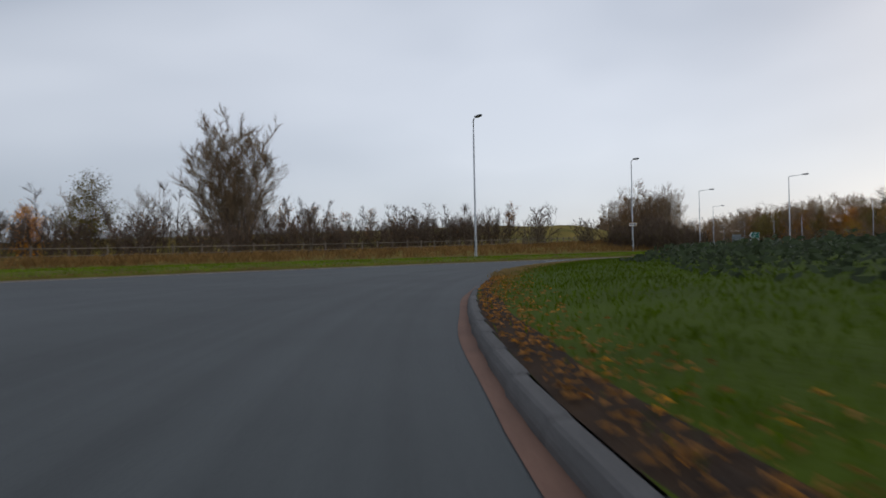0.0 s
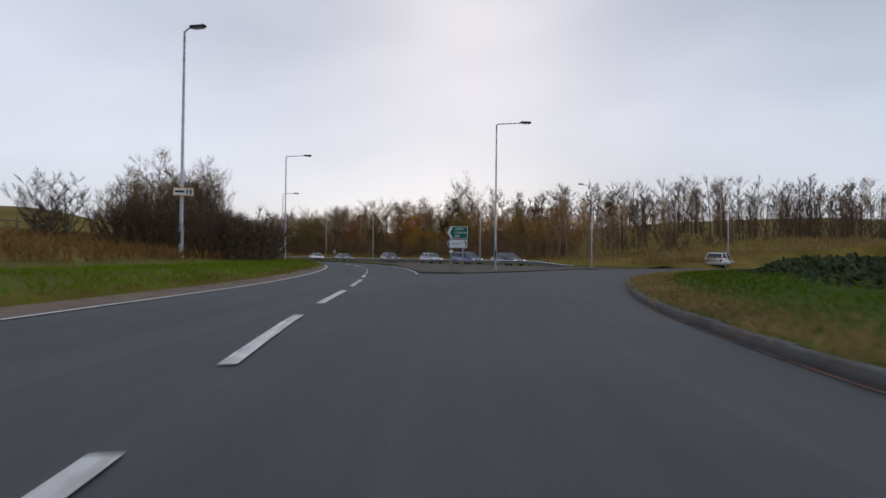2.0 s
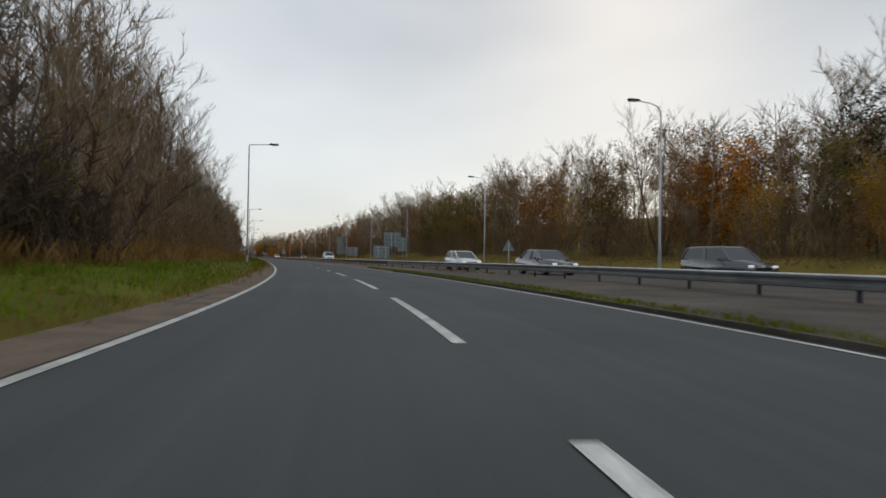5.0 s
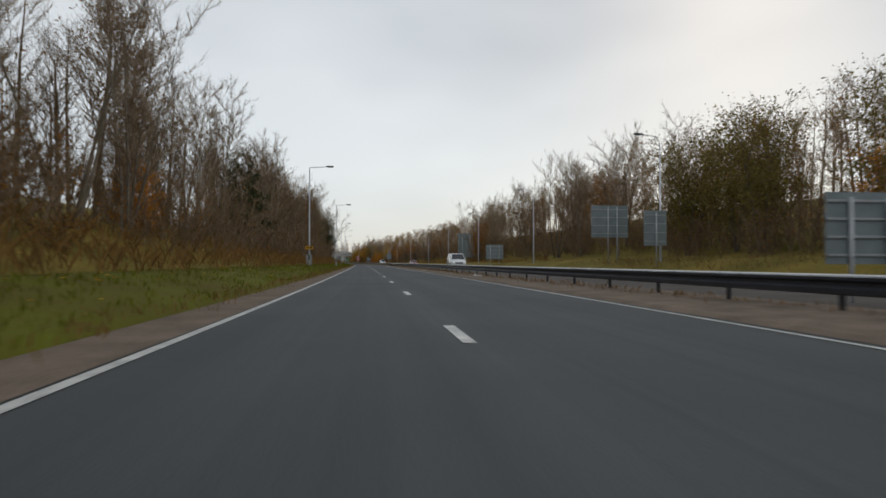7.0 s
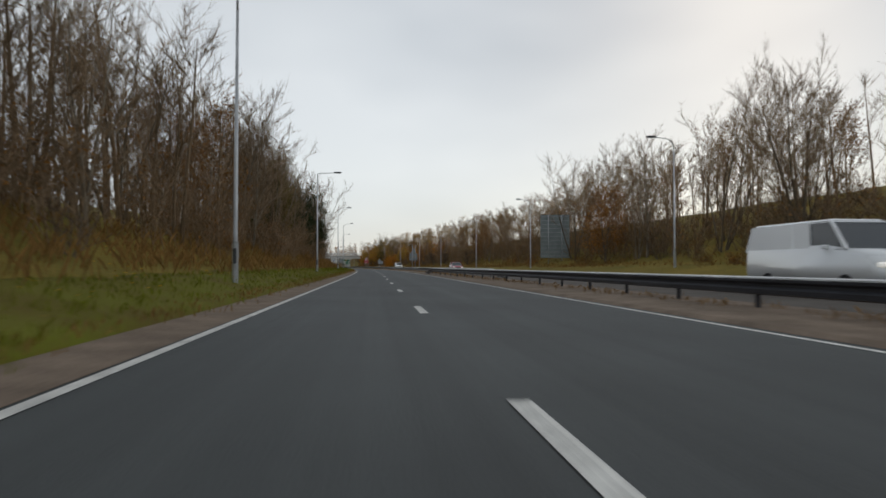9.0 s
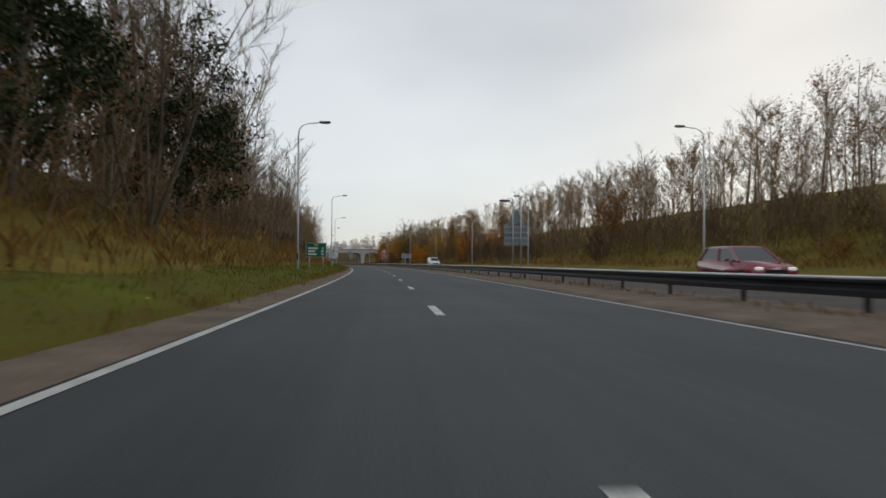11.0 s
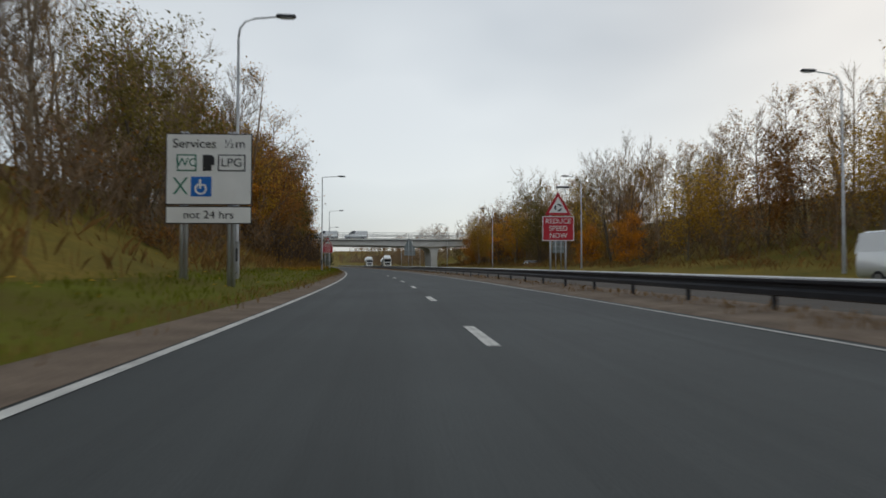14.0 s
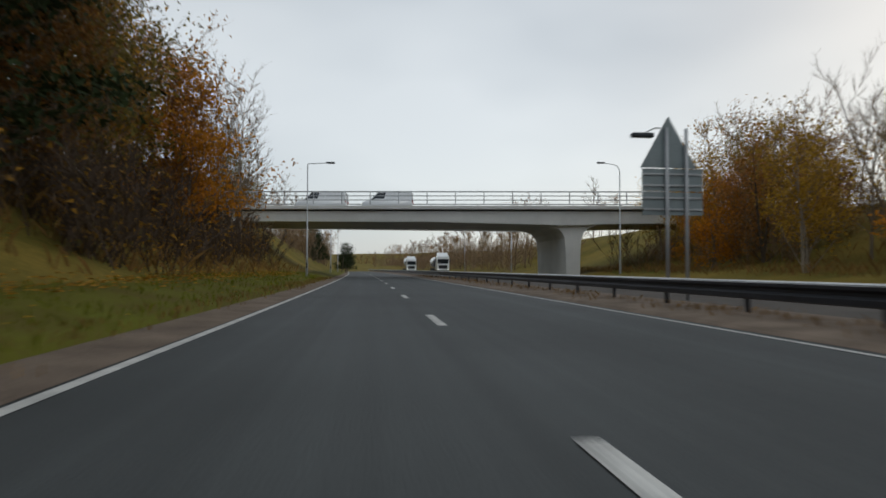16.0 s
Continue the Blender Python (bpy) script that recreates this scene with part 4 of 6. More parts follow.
# flag-shaped direction sign on the splitter
s = thing("direction_sign", pose(54.45, 63.0, 0.15, 0, 0, -62), "green and white arrow-shaped direction sign on two posts", "road sign")
posts(s, (-0.34, 0.42), 2.62)
g = panel("green_panel", [(-0.62, 2.3), (-0.36, 1.92), (0.72, 1.92), (0.72, 2.68), (-0.36, 2.68)], 0, M_WHITE, s, "green arrow panel with white border")
panel("green_face", [(-0.585, 2.3), (-0.345, 1.945), (0.695, 1.945), (0.695, 2.655), (-0.345, 2.655)], -0.006, M_GREEN, g)
panel("chevron", [(-0.55, 2.3), (-0.33, 1.96), (-0.22, 1.96), (-0.42, 2.3), (-0.22, 2.64), (-0.33, 2.64)], -0.012, M_WHITE, g)
for w, z in (("Skipton", 2.53), ("Clitheroe", 2.30), ("A59", 2.07)):
    lettering("lettering", w, 0.2, Matrix.Translation((-0.12, -0.012, z)), M_WHITE, g)
w = panel("white_panel", [(-0.62, 1.62), (-0.48, 1.34), (0.72, 1.34), (0.72, 1.88), (-0.48, 1.88)], 0, M_BLACK, s, "white arrow panel with black border")
panel("white_face", [(-0.59, 1.62), (-0.465, 1.36), (0.7, 1.36), (0.7, 1.86), (-0.465, 1.86)], -0.006, M_WHITE, w)
panel("chevron", [(-0.55, 1.62), (-0.44, 1.4), (-0.38, 1.4), (-0.47, 1.62), (-0.38, 1.84), (-0.44, 1.84)], -0.012, M_BLACK, w)
lettering("lettering", "Payphone", 0.16, Matrix.Translation((-0.3, -0.012, 1.61)), M_BLACK, w)
panel("handset", [(0.46, 1.78), (0.52, 1.82), (0.64, 1.70), (0.66, 1.42), (0.58, 1.42), (0.58, 1.66)], -0.012, M_BLACK, w)
part("small_plate", box(bmesh.new(), -0.3, 0.0, 1.12, 0.26, 0.012, 0.14, 0.003), M_WHITE, s, "small white plate below")
s.scale = (0.86, 0.86, 0.885)
s = thing("wayfinding_plate", pose(44.95, 73.65, 0.0, 0, 0, -42), "white and yellow route plate strapped to a lamp column", "road sign")
panel("plate", rect(-0.42, 0.5, 3.85, 4.2), -0.1, M_WHITE, s)
panel("edge", rect(-0.45, 0.53, 3.82, 4.23), -0.094, M_YELLOW, s)
bars(s, [(-0.36, 0.1, 3.98, 4.08), (0.18, 0.26, 3.9, 4.15), (0.34, 0.44, 3.9, 4.15)], M_BLACK, -0.105)
part("strap", tube(bmesh.new(), [(0, 0, 3.9), (0, 0, 4.15)], [0.09, 0.09], 8), M_DARKMETAL, s)

# services sign
p = at(14.4, -3.97)
s = thing("services_sign", pose(p.x, p.y, 0.47, 0, 0, along(14.4) - 3), "large white services sign on four posts in the verge", "road sign")
posts(s, (-0.62, -0.52, 0.45, 0.55), 3.5, 0.045)
b = panel("board", rect(-0.97, 0.97, 1.75, 3.45), 0, M_BLACK, s, "white board with a black border")
panel("face", rect(-0.945, 0.945, 1.775, 3.425), -0.006, M_WHITE, b)
lettering("lettering", "Services  \u00bdm", 0.3, Matrix.Translation((0, -0.012, 3.2)), M_BLACK, b, "CENTER")
for x0, x1, words in ((-0.72, -0.28, "WC"), (0.2, 0.82, "LPG")):
    panel("symbol_frame", rect(x0, x1, 2.55, 2.95), -0.012, M_GREEN if words == "WC" else M_DARKMETAL, b, "", 0.004)
    panel("symbol_face", rect(x0 + 0.03, x1 - 0.03, 2.58, 2.92), -0.016, M_WHITE, b, "", 0.004)
    lettering("lettering", words, 0.28, Matrix.Translation(((x0 + x1) / 2, -0.022, 2.75)), M_GREEN if words == "WC" else M_DARKMETAL, b, "CENTER")
panel("pump_symbol", [(-0.14, 2.56), (0.06, 2.56), (0.06, 2.7), (0.12, 2.7), (0.12, 2.88), (0.06, 2.94), (-0.14, 2.94)], -0.012, M_BLACK, b)
panel("blue_symbol", rect(-0.4, 0.06, 1.95, 2.42), -0.012, M_BLUE, b)
ring = [(-0.18 + r * math.cos(a), 2.13 + r * math.sin(a)) for r, turn in ((0.14, 1), (0.095, -1)) for a in np.linspace(radians(110), radians(400), 15)[::turn]]
panel("wheel_symbol", ring, -0.018, M_WHITE, b, "", 0.004)
bars(b, [(-0.215, -0.165, 2.14, 2.36), (-0.165, -0.06, 2.2, 2.24)], M_WHITE, -0.022)
for a in (-1, 1):
    panel("cutlery_symbol", [(-0.66 - 0.14 * a, 2.0), (-0.61 - 0.14 * a, 2.0), (-0.61 + 0.14 * a, 2.4), (-0.66 + 0.14 * a, 2.4)], -0.012 - 0.001 * a, M_GREEN, b, "", 0.004)
b = panel("lower_board", rect(-0.97, 0.97, 1.3, 1.72), 0, M_BLACK, s, "white lower board")
panel("face", rect(-0.945, 0.945, 1.325, 1.695), -0.006, M_WHITE, b)
lettering("lettering", "not 24 hrs", 0.27, Matrix.Translation((0, -0.012, 1.51)), M_BLACK, b, "CENTER")
s.scale = (1, 1, 0.96)

# green distance sign, too far to read
p = at(12.0, -3.75)
s = thing("distance_sign", pose(p.x, p.y, 0.36, 0, 0, along(12) - 4), "small green distance sign on two posts in the grass", "road sign")
posts(s, (-0.42, 0.42), 1.55)
b = panel("board", rect(-0.62, 0.62, 0.75, 1.62), 0, M_WHITE, s)
panel("face", rect(-0.6, 0.6, 0.77, 1.6), -0.006, M_GREEN, b)
bars(b, [(-0.12, 0.12, 1.44, 1.53)], M_YELLOW, -0.012)
bars(b, [(-0.48, 0.1, 1.23, 1.34), (0.36, 0.46, 1.23, 1.34), (-0.48, -0.05, 1.05, 1.16), (0.3, 0.46, 1.05, 1.16), (-0.48, 0.05, 0.87, 0.98), (0.3, 0.46, 0.87, 0.98)], M_WHITE, -0.012)


def reduce_sign(t, lat, base, lift, size=1.0):
    p = at(t, lat)
    s = thing("warning_sign", pose(p.x, p.y, base, 0, 0, along(t) - 3), "red reduce speed now board under a roundabout warning triangle", "road sign", "reduce speed signs")
    posts(s, (-0.3, 0.3), lift + 1.1)
    b = panel("board", rect(-0.62, 0.62, lift, lift + 0.95), 0, M_WHITE, s, "red board with a white border")
    panel("face", rect(-0.59, 0.59, lift + 0.03, lift + 0.92), -0.006, M_RED, b)
    for k, w in enumerate(("REDUCE", "SPEED", "NOW")):
        lettering("lettering", w, 0.27, Matrix.Translation((0, -0.012, lift + 0.755 - 0.28 * k)), M_WHITE, b, "CENTER")
    tri = panel("triangle", [(-0.52, lift + 1.0), (0.52, lift + 1.0), (0, lift + 1.9)], 0, M_RED, s, "red-bordered warning triangle")
    panel("triangle_face", [(-0.36, lift + 1.09), (0.36, lift + 1.09), (0, lift + 1.71)], -0.006, M_WHITE, tri)
    for k in range(3):
        a0 = radians(120 * k + 20)
        pts = [(0.15 * math.cos(a0 + q * 0.25), lift + 1.29 + 0.15 * math.sin(a0 + q * 0.25)) for q in range(7)] + [(0.09 * math.cos(a0 + q * 0.25), lift + 1.29 + 0.09 * math.sin(a0 + q * 0.25)) for q in range(6, -1, -1)]
        panel("arrow", pts, -0.012, M_BLACK, tri, "", 0.004)
    part("sign_light", box(bmesh.new(), 0.1, -0.3, lift + 2.05, 0.5, 0.12, 0.07, 0.015), M_DARKMETAL, s)
    part("light_arm", tube(bmesh.new(), [(0.3, 0.06, lift + 1.1), (0.3, 0.04, lift + 2.0), (0.2, -0.25, lift + 2.06)], [0.02, 0.02, 0.015], 6), M_STEEL, s)
    s.scale = (size, size, size)


reduce_sign(15.69, -3.75, 0.45, 1.94, 0.8)
reduce_sign(14.72, 7.7, 0.05, 1.6, 1.12)


def sign_back(t, lat, base, boards, post_x, top, triangle=None, light=False, turn=0.0, place=None):
    """The rear of a sign that faces the other way: plates, stiffening rails, posts."""
    p = Vector(place) if place else at(t, lat)
    s = thing("sign_seen_from_behind", pose(p.x, p.y, base, 0, 0, turn if place else along(t) + turn), "grey rear of a road sign with rails and posts", "road sign", "signs facing the other way")
    posts(s, post_x, top, 0.045, y=-0.05)
    for x0, x1, z0, z1 in boards:
        b = panel("board", rect(x0, x1, z0, z1), 0, M_SIGNBACK, s)
        rails = 2 if z1 - z0 < 1.2 else 4 if z1 - z0 < 3 else 11
        for k in range(rails):
            z = z0 + (z1 - z0) * (k + 0.5) / rails
            part("rail", box(bmesh.new(), (x0 + x1) / 2, -0.02, z, x1 - x0 - 0.04, 0.03, 0.05, 0.005), M_STEEL, b)
    if triangle:
        x, z, w = triangle
        panel("triangle", [(x - w / 2, z), (x + w / 2, z), (x, z + w * 0.88)], 0, M_SIGNBACK, s)
    if light:
        part("light_arm", tube(bmesh.new(), [(post_x[0], -0.05, top), (post_x[0] - 0.15, 0.3, top + 0.08), (post_x[0] - 0.3, 0.6, top)], [0.02, 0.018, 0.015], 6), M_STEEL, s)
        part("sign_light", box(bmesh.new(), post_x[0] - 0.35, 0.6, top - 0.05, 0.6, 0.2, 0.12, 0.03), M_DARKMETAL, s)
    return s


sign_back(11.93, 7.9, 0.05, [(-0.62, 0.78, 1.75, 2.35), (-0.62, 0.78, 2.4, 3.0)], (-0.1, 0.38), 4.5, (0.1, 3.05, 1.0), True)
sign_back(16.40, 7.5, 0.05, [(-0.65, 0.95, 2.1, 2.68), (-0.65, 0.95, 2.71, 3.28)], (-0.02, 0.5), 4.3, (0.05, 3.3, 1.5), True)
sign_back(13.68, 7.6, 0.05, [(-0.62, 0.62, 1.45, 2.2)], (-0.4, 0.4), 2.1)
sign_back(15.5, 17.5, 0.4, [(-0.55, 0.55, 1.5, 2.3)], (-0.25, 0.25), 2.9, (0, 2.35, 1.2))
sign_back(8.16, 18.0, 0.45, [(-0.75, 0.75, 1.4, 3.6)], (0.05,), 3.5)
sign_back(8.38, 18.0, 0.45, [(-1.42, 1.42, 2.2, 4.6)], (-0.15, 0.55), 4.5)
sign_back(9.5, 17.5, 0.3, [(-1.2, 1.2, 0.9, 2.9)], (-0.6, 0.6), 2.8)
sign_back(0, 0, 0.5, [(-1.95, 1.95, 1.4, 7.2)], (-0.9, 0.9), 7.1, turn=-32, place=(202.7, 270.9))
sign_back(6.6, 15.0, 0.3, [], (0,), 1.8, (0, 1.2, 1.0))
sign_back(7.35, 9.6, 0.05, [(-0.9, 0.9, 0.7, 2.1)], (-0.4, 0.4), 2.0)
p = at(8.58, -4.6)
s = thing("roadworks_sign", pose(p.x, p.y, 0.1, 0, 0, along(8.6)), "small yellow diversion plate fixed to a lamp column", "road sign")
panel("plate", rect(-0.32, 0.32, 1.75, 2.03), -0.1, M_YELLOW, s)
bars(s, [(-0.24, 0.0, 1.86, 1.93), (0.06, 0.24, 1.84, 1.96)], M_BLACK, -0.106)
part("strap", tube(bmesh.new(), [(0, 0, 1.8), (0, 0, 2.0)], [0.09, 0.09], 8), M_DARKMETAL, s)
p = at(8.78, -5.2)
s = thing("utility_cabinet", pose(p.x, p.y, 0.5, 0, 0, along(8.7)), "pale grey roadside utility cabinet on the verge", "cabinet")
part("body", box(bmesh.new(), 0, 0, 0.45, 0.55, 0.35, 1.0, 0.02), M_SIGNBACK, s)
part("door", box(bmesh.new(), 0, -0.182, 0.48, 0.46, 0.015, 0.8, 0.004), M_STEEL, s)
part("roof", box(bmesh.new(), 0, 0, 0.97, 0.6, 0.4, 0.05, 0.01), M_STEEL, s)
# low pale hoarding far round the roundabout
s = thing("sign_gantry", pose(128, 50, 0.4, 0, 0, -75), "pale low sign board on several posts", "road sign")
posts(s, (-1.6, -0.6, 0.6, 1.6), 2.6)
panel("board", rect(-1.9, 1.9, 1.3, 2.4), 0, M_SIGNBACK, s)
# ---- the overbridge ----
BR = thing("road_bridge", pose(265.95, 508.35, 0, 0, 0, -22.5), "pale concrete overbridge with flared piers and steel parapets", "bridge", kind="")
W2 = 5.2
deck_side = [(-34, 5.66), (-34, 4.86), (-14, 4.82), (6, 4.76), (11.5, 4.68), (14.0, 4.5), (16.8, 4.5), (19, 4.68), (34, 4.8), (52, 4.86), (52, 5.66)]
bm = bmesh.new()
a, b = [bm.verts.new((x, -W2 + 0.2, z)) for x, z in deck_side], [bm.verts.new((x, W2 - 0.2, z)) for x, z in deck_side]
bm.faces.new(a)
bm.faces.new(b[::-1])
for i in range(len(a)):
    bm.faces.new((a[i - 1], b[i - 1], b[i], a[i]))
bmesh.ops.triangulate(bm, faces=[f for f in bm.faces if len(f.verts) > 4])
bmesh.ops.recalc_face_normals(bm, faces=bm.faces[:])
part("deck", bm, M_CONCRETE, BR, "pale concrete deck")
for y in (-W2, W2):
    part("edge_beam", box(bmesh.new(), 9, y * 0.97, 5.96, 86, 0.7, 0.3, 0.03), M_CONCRETE, BR, "pale concrete edge beam")
# the slab's dark colour paints in the shadow line below the edge beams
part("slab", box(bmesh.new(), 9, 0, 5.83, 86, 9.3, 0.34), M_DARKMETAL, BR, "recessed slab coloured dark as the shadow line under the edge beams")
part("road_surface", box(bmesh.new(), 9, 0, 6.06, 86, 9.2, 0.1), M_ASPHALT, BR)
PIER = ((-0.5, 14.85, 15.95), (2.4, 14.78, 16.02), (3.4, 14.7, 16.1), (3.9, 14.5, 16.3), (4.25, 14.1, 16.7), (4.5, 13.4, 17.4), (4.66, 12.4, 18.6))
bm = bmesh.new()
rows = [[bm.verts.new(p) for p in ((x0, -4.6, z), (x1, -4.6, z), (x1 - 1.1, 4.6, z), (x0 - 1.1, 4.6, z))] for z, x0, x1 in PIER]
for lo, hi in zip(rows, rows[1:]):
    for k in range(4):
        bm.faces.new((lo[k], lo[(k + 1) % 4], hi[(k + 1) % 4], hi[k]))
bm.faces.new(rows[0][::-1])
bm.faces.new(rows[-1])
bmesh.ops.recalc_face_normals(bm, faces=bm.faces[:])
part("pier", bm, M_CONCRETE, BR, "flared concrete wall pier")
for x in (-17, 40):
    part("abutment", box(bmesh.new(), x + (-6 if x < 0 else 6), 0, 2.2, 12, 10.5, 5.4, 0.05), M_CONCRETE, BR)
for y in (-W2, W2):
    for k, z in enumerate((6.6, 6.95, 7.3)):
        part("parapet_rail", box(bmesh.new(), 9, y, z, 86, 0.07, 0.07 if k < 2 else 0.1, 0.01), M_STEEL, BR)
    for x in np.arange(-33, 52, 2.4):
        part("parapet_post", box(bmesh.new(), x, y, 6.8, 0.07, 0.09, 1.05, 0.01), M_STEEL, BR)
# ---- vehicles ----
def car_paint(name, colour):
    m = glass_like(name, colour, 0.22)
    m.node_tree.nodes["Principled BSDF"].inputs["Coat Weight"].default_value = 0.6
    return m


SHAPES = {  # lower outline, cabin base x, cabin roof x, belt, roof height, wheel x, length, width
    "hatch": ([(0, 0.3), (0, 0.62), (0.25, 0.78), (1.05, 0.92), (3.3, 0.98), (3.75, 0.95), (3.85, 0.6), (3.82, 0.28)], (0.95, 3.75), (1.75, 3.3), 0.9, 1.45, (0.72, 3.1), 3.85, 1.66),
    "saloon": ([(0, 0.3), (0, 0.6), (0.2, 0.74), (1.3, 0.9), (3.5, 0.96), (4.4, 0.95), (4.5, 0.6), (4.45, 0.3)], (1.2, 3.95), (2.0, 3.2), 0.9, 1.42, (0.85, 3.55), 4.5, 1.75),
    "estate": ([(0, 0.32), (0, 0.66), (0.2, 0.82), (1.2, 0.98), (3.6, 1.02), (4.45, 1.02), (4.5, 0.6), (4.45, 0.32)], (1.1, 4.45), (1.85, 4.15), 0.96, 1.6, (0.85, 3.55), 4.5, 1.8),
    "suv": ([(0, 0.36), (0, 0.75), (0.2, 0.95), (1.2, 1.06), (3.6, 1.1), (4.3, 1.1), (4.35, 0.65), (4.3, 0.36)], (1.0, 4.25), (1.75, 3.85), 1.02, 1.68, (0.82, 3.45), 4.35, 1.85),
    "van": ([(0, 0.35), (0, 0.8), (0.25, 1.05), (0.95, 1.22), (1.6, 1.3), (4.75, 1.3), (4.8, 0.7), (4.75, 0.35)], (0.85, 4.78), (1.55, 4.72), 1.2, 1.95, (0.85, 3.75), 4.8, 1.9),
}


def loft(bm, lower, upper):
    """A solid between two rings of places."""
    a, b = [bm.verts.new(p) for p in lower], [bm.verts.new(p) for p in upper]
    bm.faces.new(b)
    bm.faces.new(a[::-1])
    for i in range(len(a)):
        bm.faces.new((a[i - 1], a[i], b[i], b[i - 1]))
    bmesh.ops.recalc_face_normals(bm, faces=bm.faces[:])
    return bm


def car(shape, paint_mat, label, x, y, yaw, category="car", panel_van=False):
    """A vehicle whose nose points along local -x... its front at x = 0, wheels on z = 0."""
    outline, (c0, c1), (r0, r1), belt_z, roof_z, wheels, length, width = SHAPES[shape]
    root = thing(shape if shape != "van" else "van", pose(x, y, 0.0, 0, 0, yaw), label, category, "traffic on the road")
    h = width / 2
    bm = bmesh.new()
    n = len(outline)
    left, right = [bm.verts.new((px - length / 2, -h, pz)) for px, pz in outline], [bm.verts.new((px - length / 2, h, pz)) for px, pz in outline]
    bm.faces.new(left)
    bm.faces.new(right[::-1])
    for i in range(n):
        bm.faces.new((left[i - 1], right[i - 1], right[i], left[i]))
    bmesh.ops.recalc_face_normals(bm, faces=bm.faces[:])
    bmesh.ops.bevel(bm, geom=bm.edges[:], offset=0.07, segments=2, affect="EDGES")
    part("body", bm, paint_mat, root, smooth=True)
    o = -length / 2
    zb = belt_z - 0.02
    cabin = loft(bmesh.new(), [(c0 + o, -h * 0.93, zb), (c1 + o, -h * 0.93, zb), (c1 + o, h * 0.93, zb), (c0 + o, h * 0.93, zb)],
                 [(r0 + o, -h * 0.76, roof_z - 0.05), (r1 + o, -h * 0.76, roof_z - 0.05), (r1 + o, h * 0.76, roof_z - 0.05), (r0 + o, h * 0.76, roof_z - 0.05)])
    part("glasshouse", cabin, M_GLASS, root, "dark glass")
    roof = loft(bmesh.new(), [(r0 + o - 0.06, -h * 0.79, roof_z - 0.09), (r1 + o + 0.06, -h * 0.79, roof_z - 0.09), (r1 + o + 0.06, h * 0.79, roof_z - 0.09), (r0 + o - 0.06, h * 0.79, roof_z - 0.09)],
                [(r0 + o + 0.1, -h * 0.66, roof_z), (r1 + o - 0.08, -h * 0.66, roof_z), (r1 + o - 0.08, h * 0.66, roof_z), (r0 + o + 0.1, h * 0.66, roof_z)])
    part("roof", roof, paint_mat, root)
    for side in (-1, 1):
        for f0, f1 in ((c0, r0), (c1, r1), (c0 + (c1 - c0) * 0.48, r0 + (r1 - r0) * 0.45)):
            part("pillar", tube(bmesh.new(), [(f0 + o, side * h * 0.94, zb), (f1 + o, side * h * 0.78, roof_z - 0.06)], [0.045, 0.04], 6), paint_mat, root)
        if panel_van:
            part("side_panel", loft(bmesh.new(), [(c0 + 1.25 + o, side * h * 0.9, zb), (c1 + o + 0.01, side * h * 0.9, zb), (c1 + o + 0.01, side * h * 0.955, zb), (c0 + 1.25 + o, side * h * 0.955, zb)],
                                    [(r0 + 0.75 + o, side * h * 0.74, roof_z - 0.06), (r1 + o + 0.01, side * h * 0.74, roof_z - 0.06), (r1 + o + 0.01, side * h * 0.8, roof_z - 0.06), (r0 + 0.75 + o, side * h * 0.8, roof_z - 0.06)]), paint_mat, root)
        for wx in wheels:
            wheel = part("wheel", tube(bmesh.new(), [(wx + o, side * (h - 0.2), 0.31), (wx + o, side * (h - 0.03), 0.31), (wx + o, side * (h + 0.012), 0.31)], [0.31, 0.31, 0.285], 20), M_RUBBER, root)
            part("rim", tube(bmesh.new(), [(wx + o, side * (h - 0.02), 0.31), (wx + o, side * (h + 0.02), 0.31)], [0.2, 0.19], 12), M_ALLOY, wheel)
        part("headlight", box(bmesh.new(), o + 0.04, side * h * 0.72, outline[1][1] + 0.02, 0.14, 0.26, 0.11, 0.03), M_HEAD, root)
        part("tail_light", box(bmesh.new(), -o - 0.03, side * h * 0.8, belt_z - 0.15, 0.1, 0.2, 0.24, 0.03), M_TAIL, root)
        part("mirror", box(bmesh.new(), c0 + 0.55 + o, side * (h + 0.07), belt_z + 0.05, 0.1, 0.16, 0.11, 0.03), paint_mat, root)
    part("grille", box(bmesh.new(), o - 0.005, 0, outline[1][1] - 0.08, 0.03, width * 0.5, 0.14, 0.01), M_BLACK, root)
    part("bumper", box(bmesh.new(), o + 0.02, 0, 0.36, 0.16, width * 0.92, 0.14, 0.04), M_BLACK if shape in ("van", "suv") else paint_mat, root)
    return root


P_SILVER, P_BLACK, P_BLUE, P_WHITE = car_paint("silver_paint", (0.42, 0.43, 0.44)), car_paint("black_paint", (0.015, 0.016, 0.02)), car_paint("blue_paint", (0.02, 0.045, 0.16)), car_paint("white_paint", (0.82, 0.83, 0.83))
P_RED, P_GREY = car_paint("red_paint", (0.28, 0.012, 0.03)), car_paint("grey_paint", (0.075, 0.08, 0.09))


def oncoming(shape, mat, label, t, lat, **more):
    """A vehicle on the other carriageway, its front towards the roundabout."""
    p = at(t, lat)
    return car(shape, mat, label, p.x, p.y, along(t) + 90, **more)


def by_barrier(shape, mat, label, i, off, **more):
    p, n = BAR[i] + BAR_N[i] * off, BAR_N[i]
    return car(shape, mat, label, p[0], p[1], math.degrees(math.atan2(-n[0], n[1])) + 180, **more)


def beside_barrier(x, y):
    """The barrier's nearest place and the metres to its right."""
    off, i = side_of(x, y, BAR, BAR_N)
    return i, off


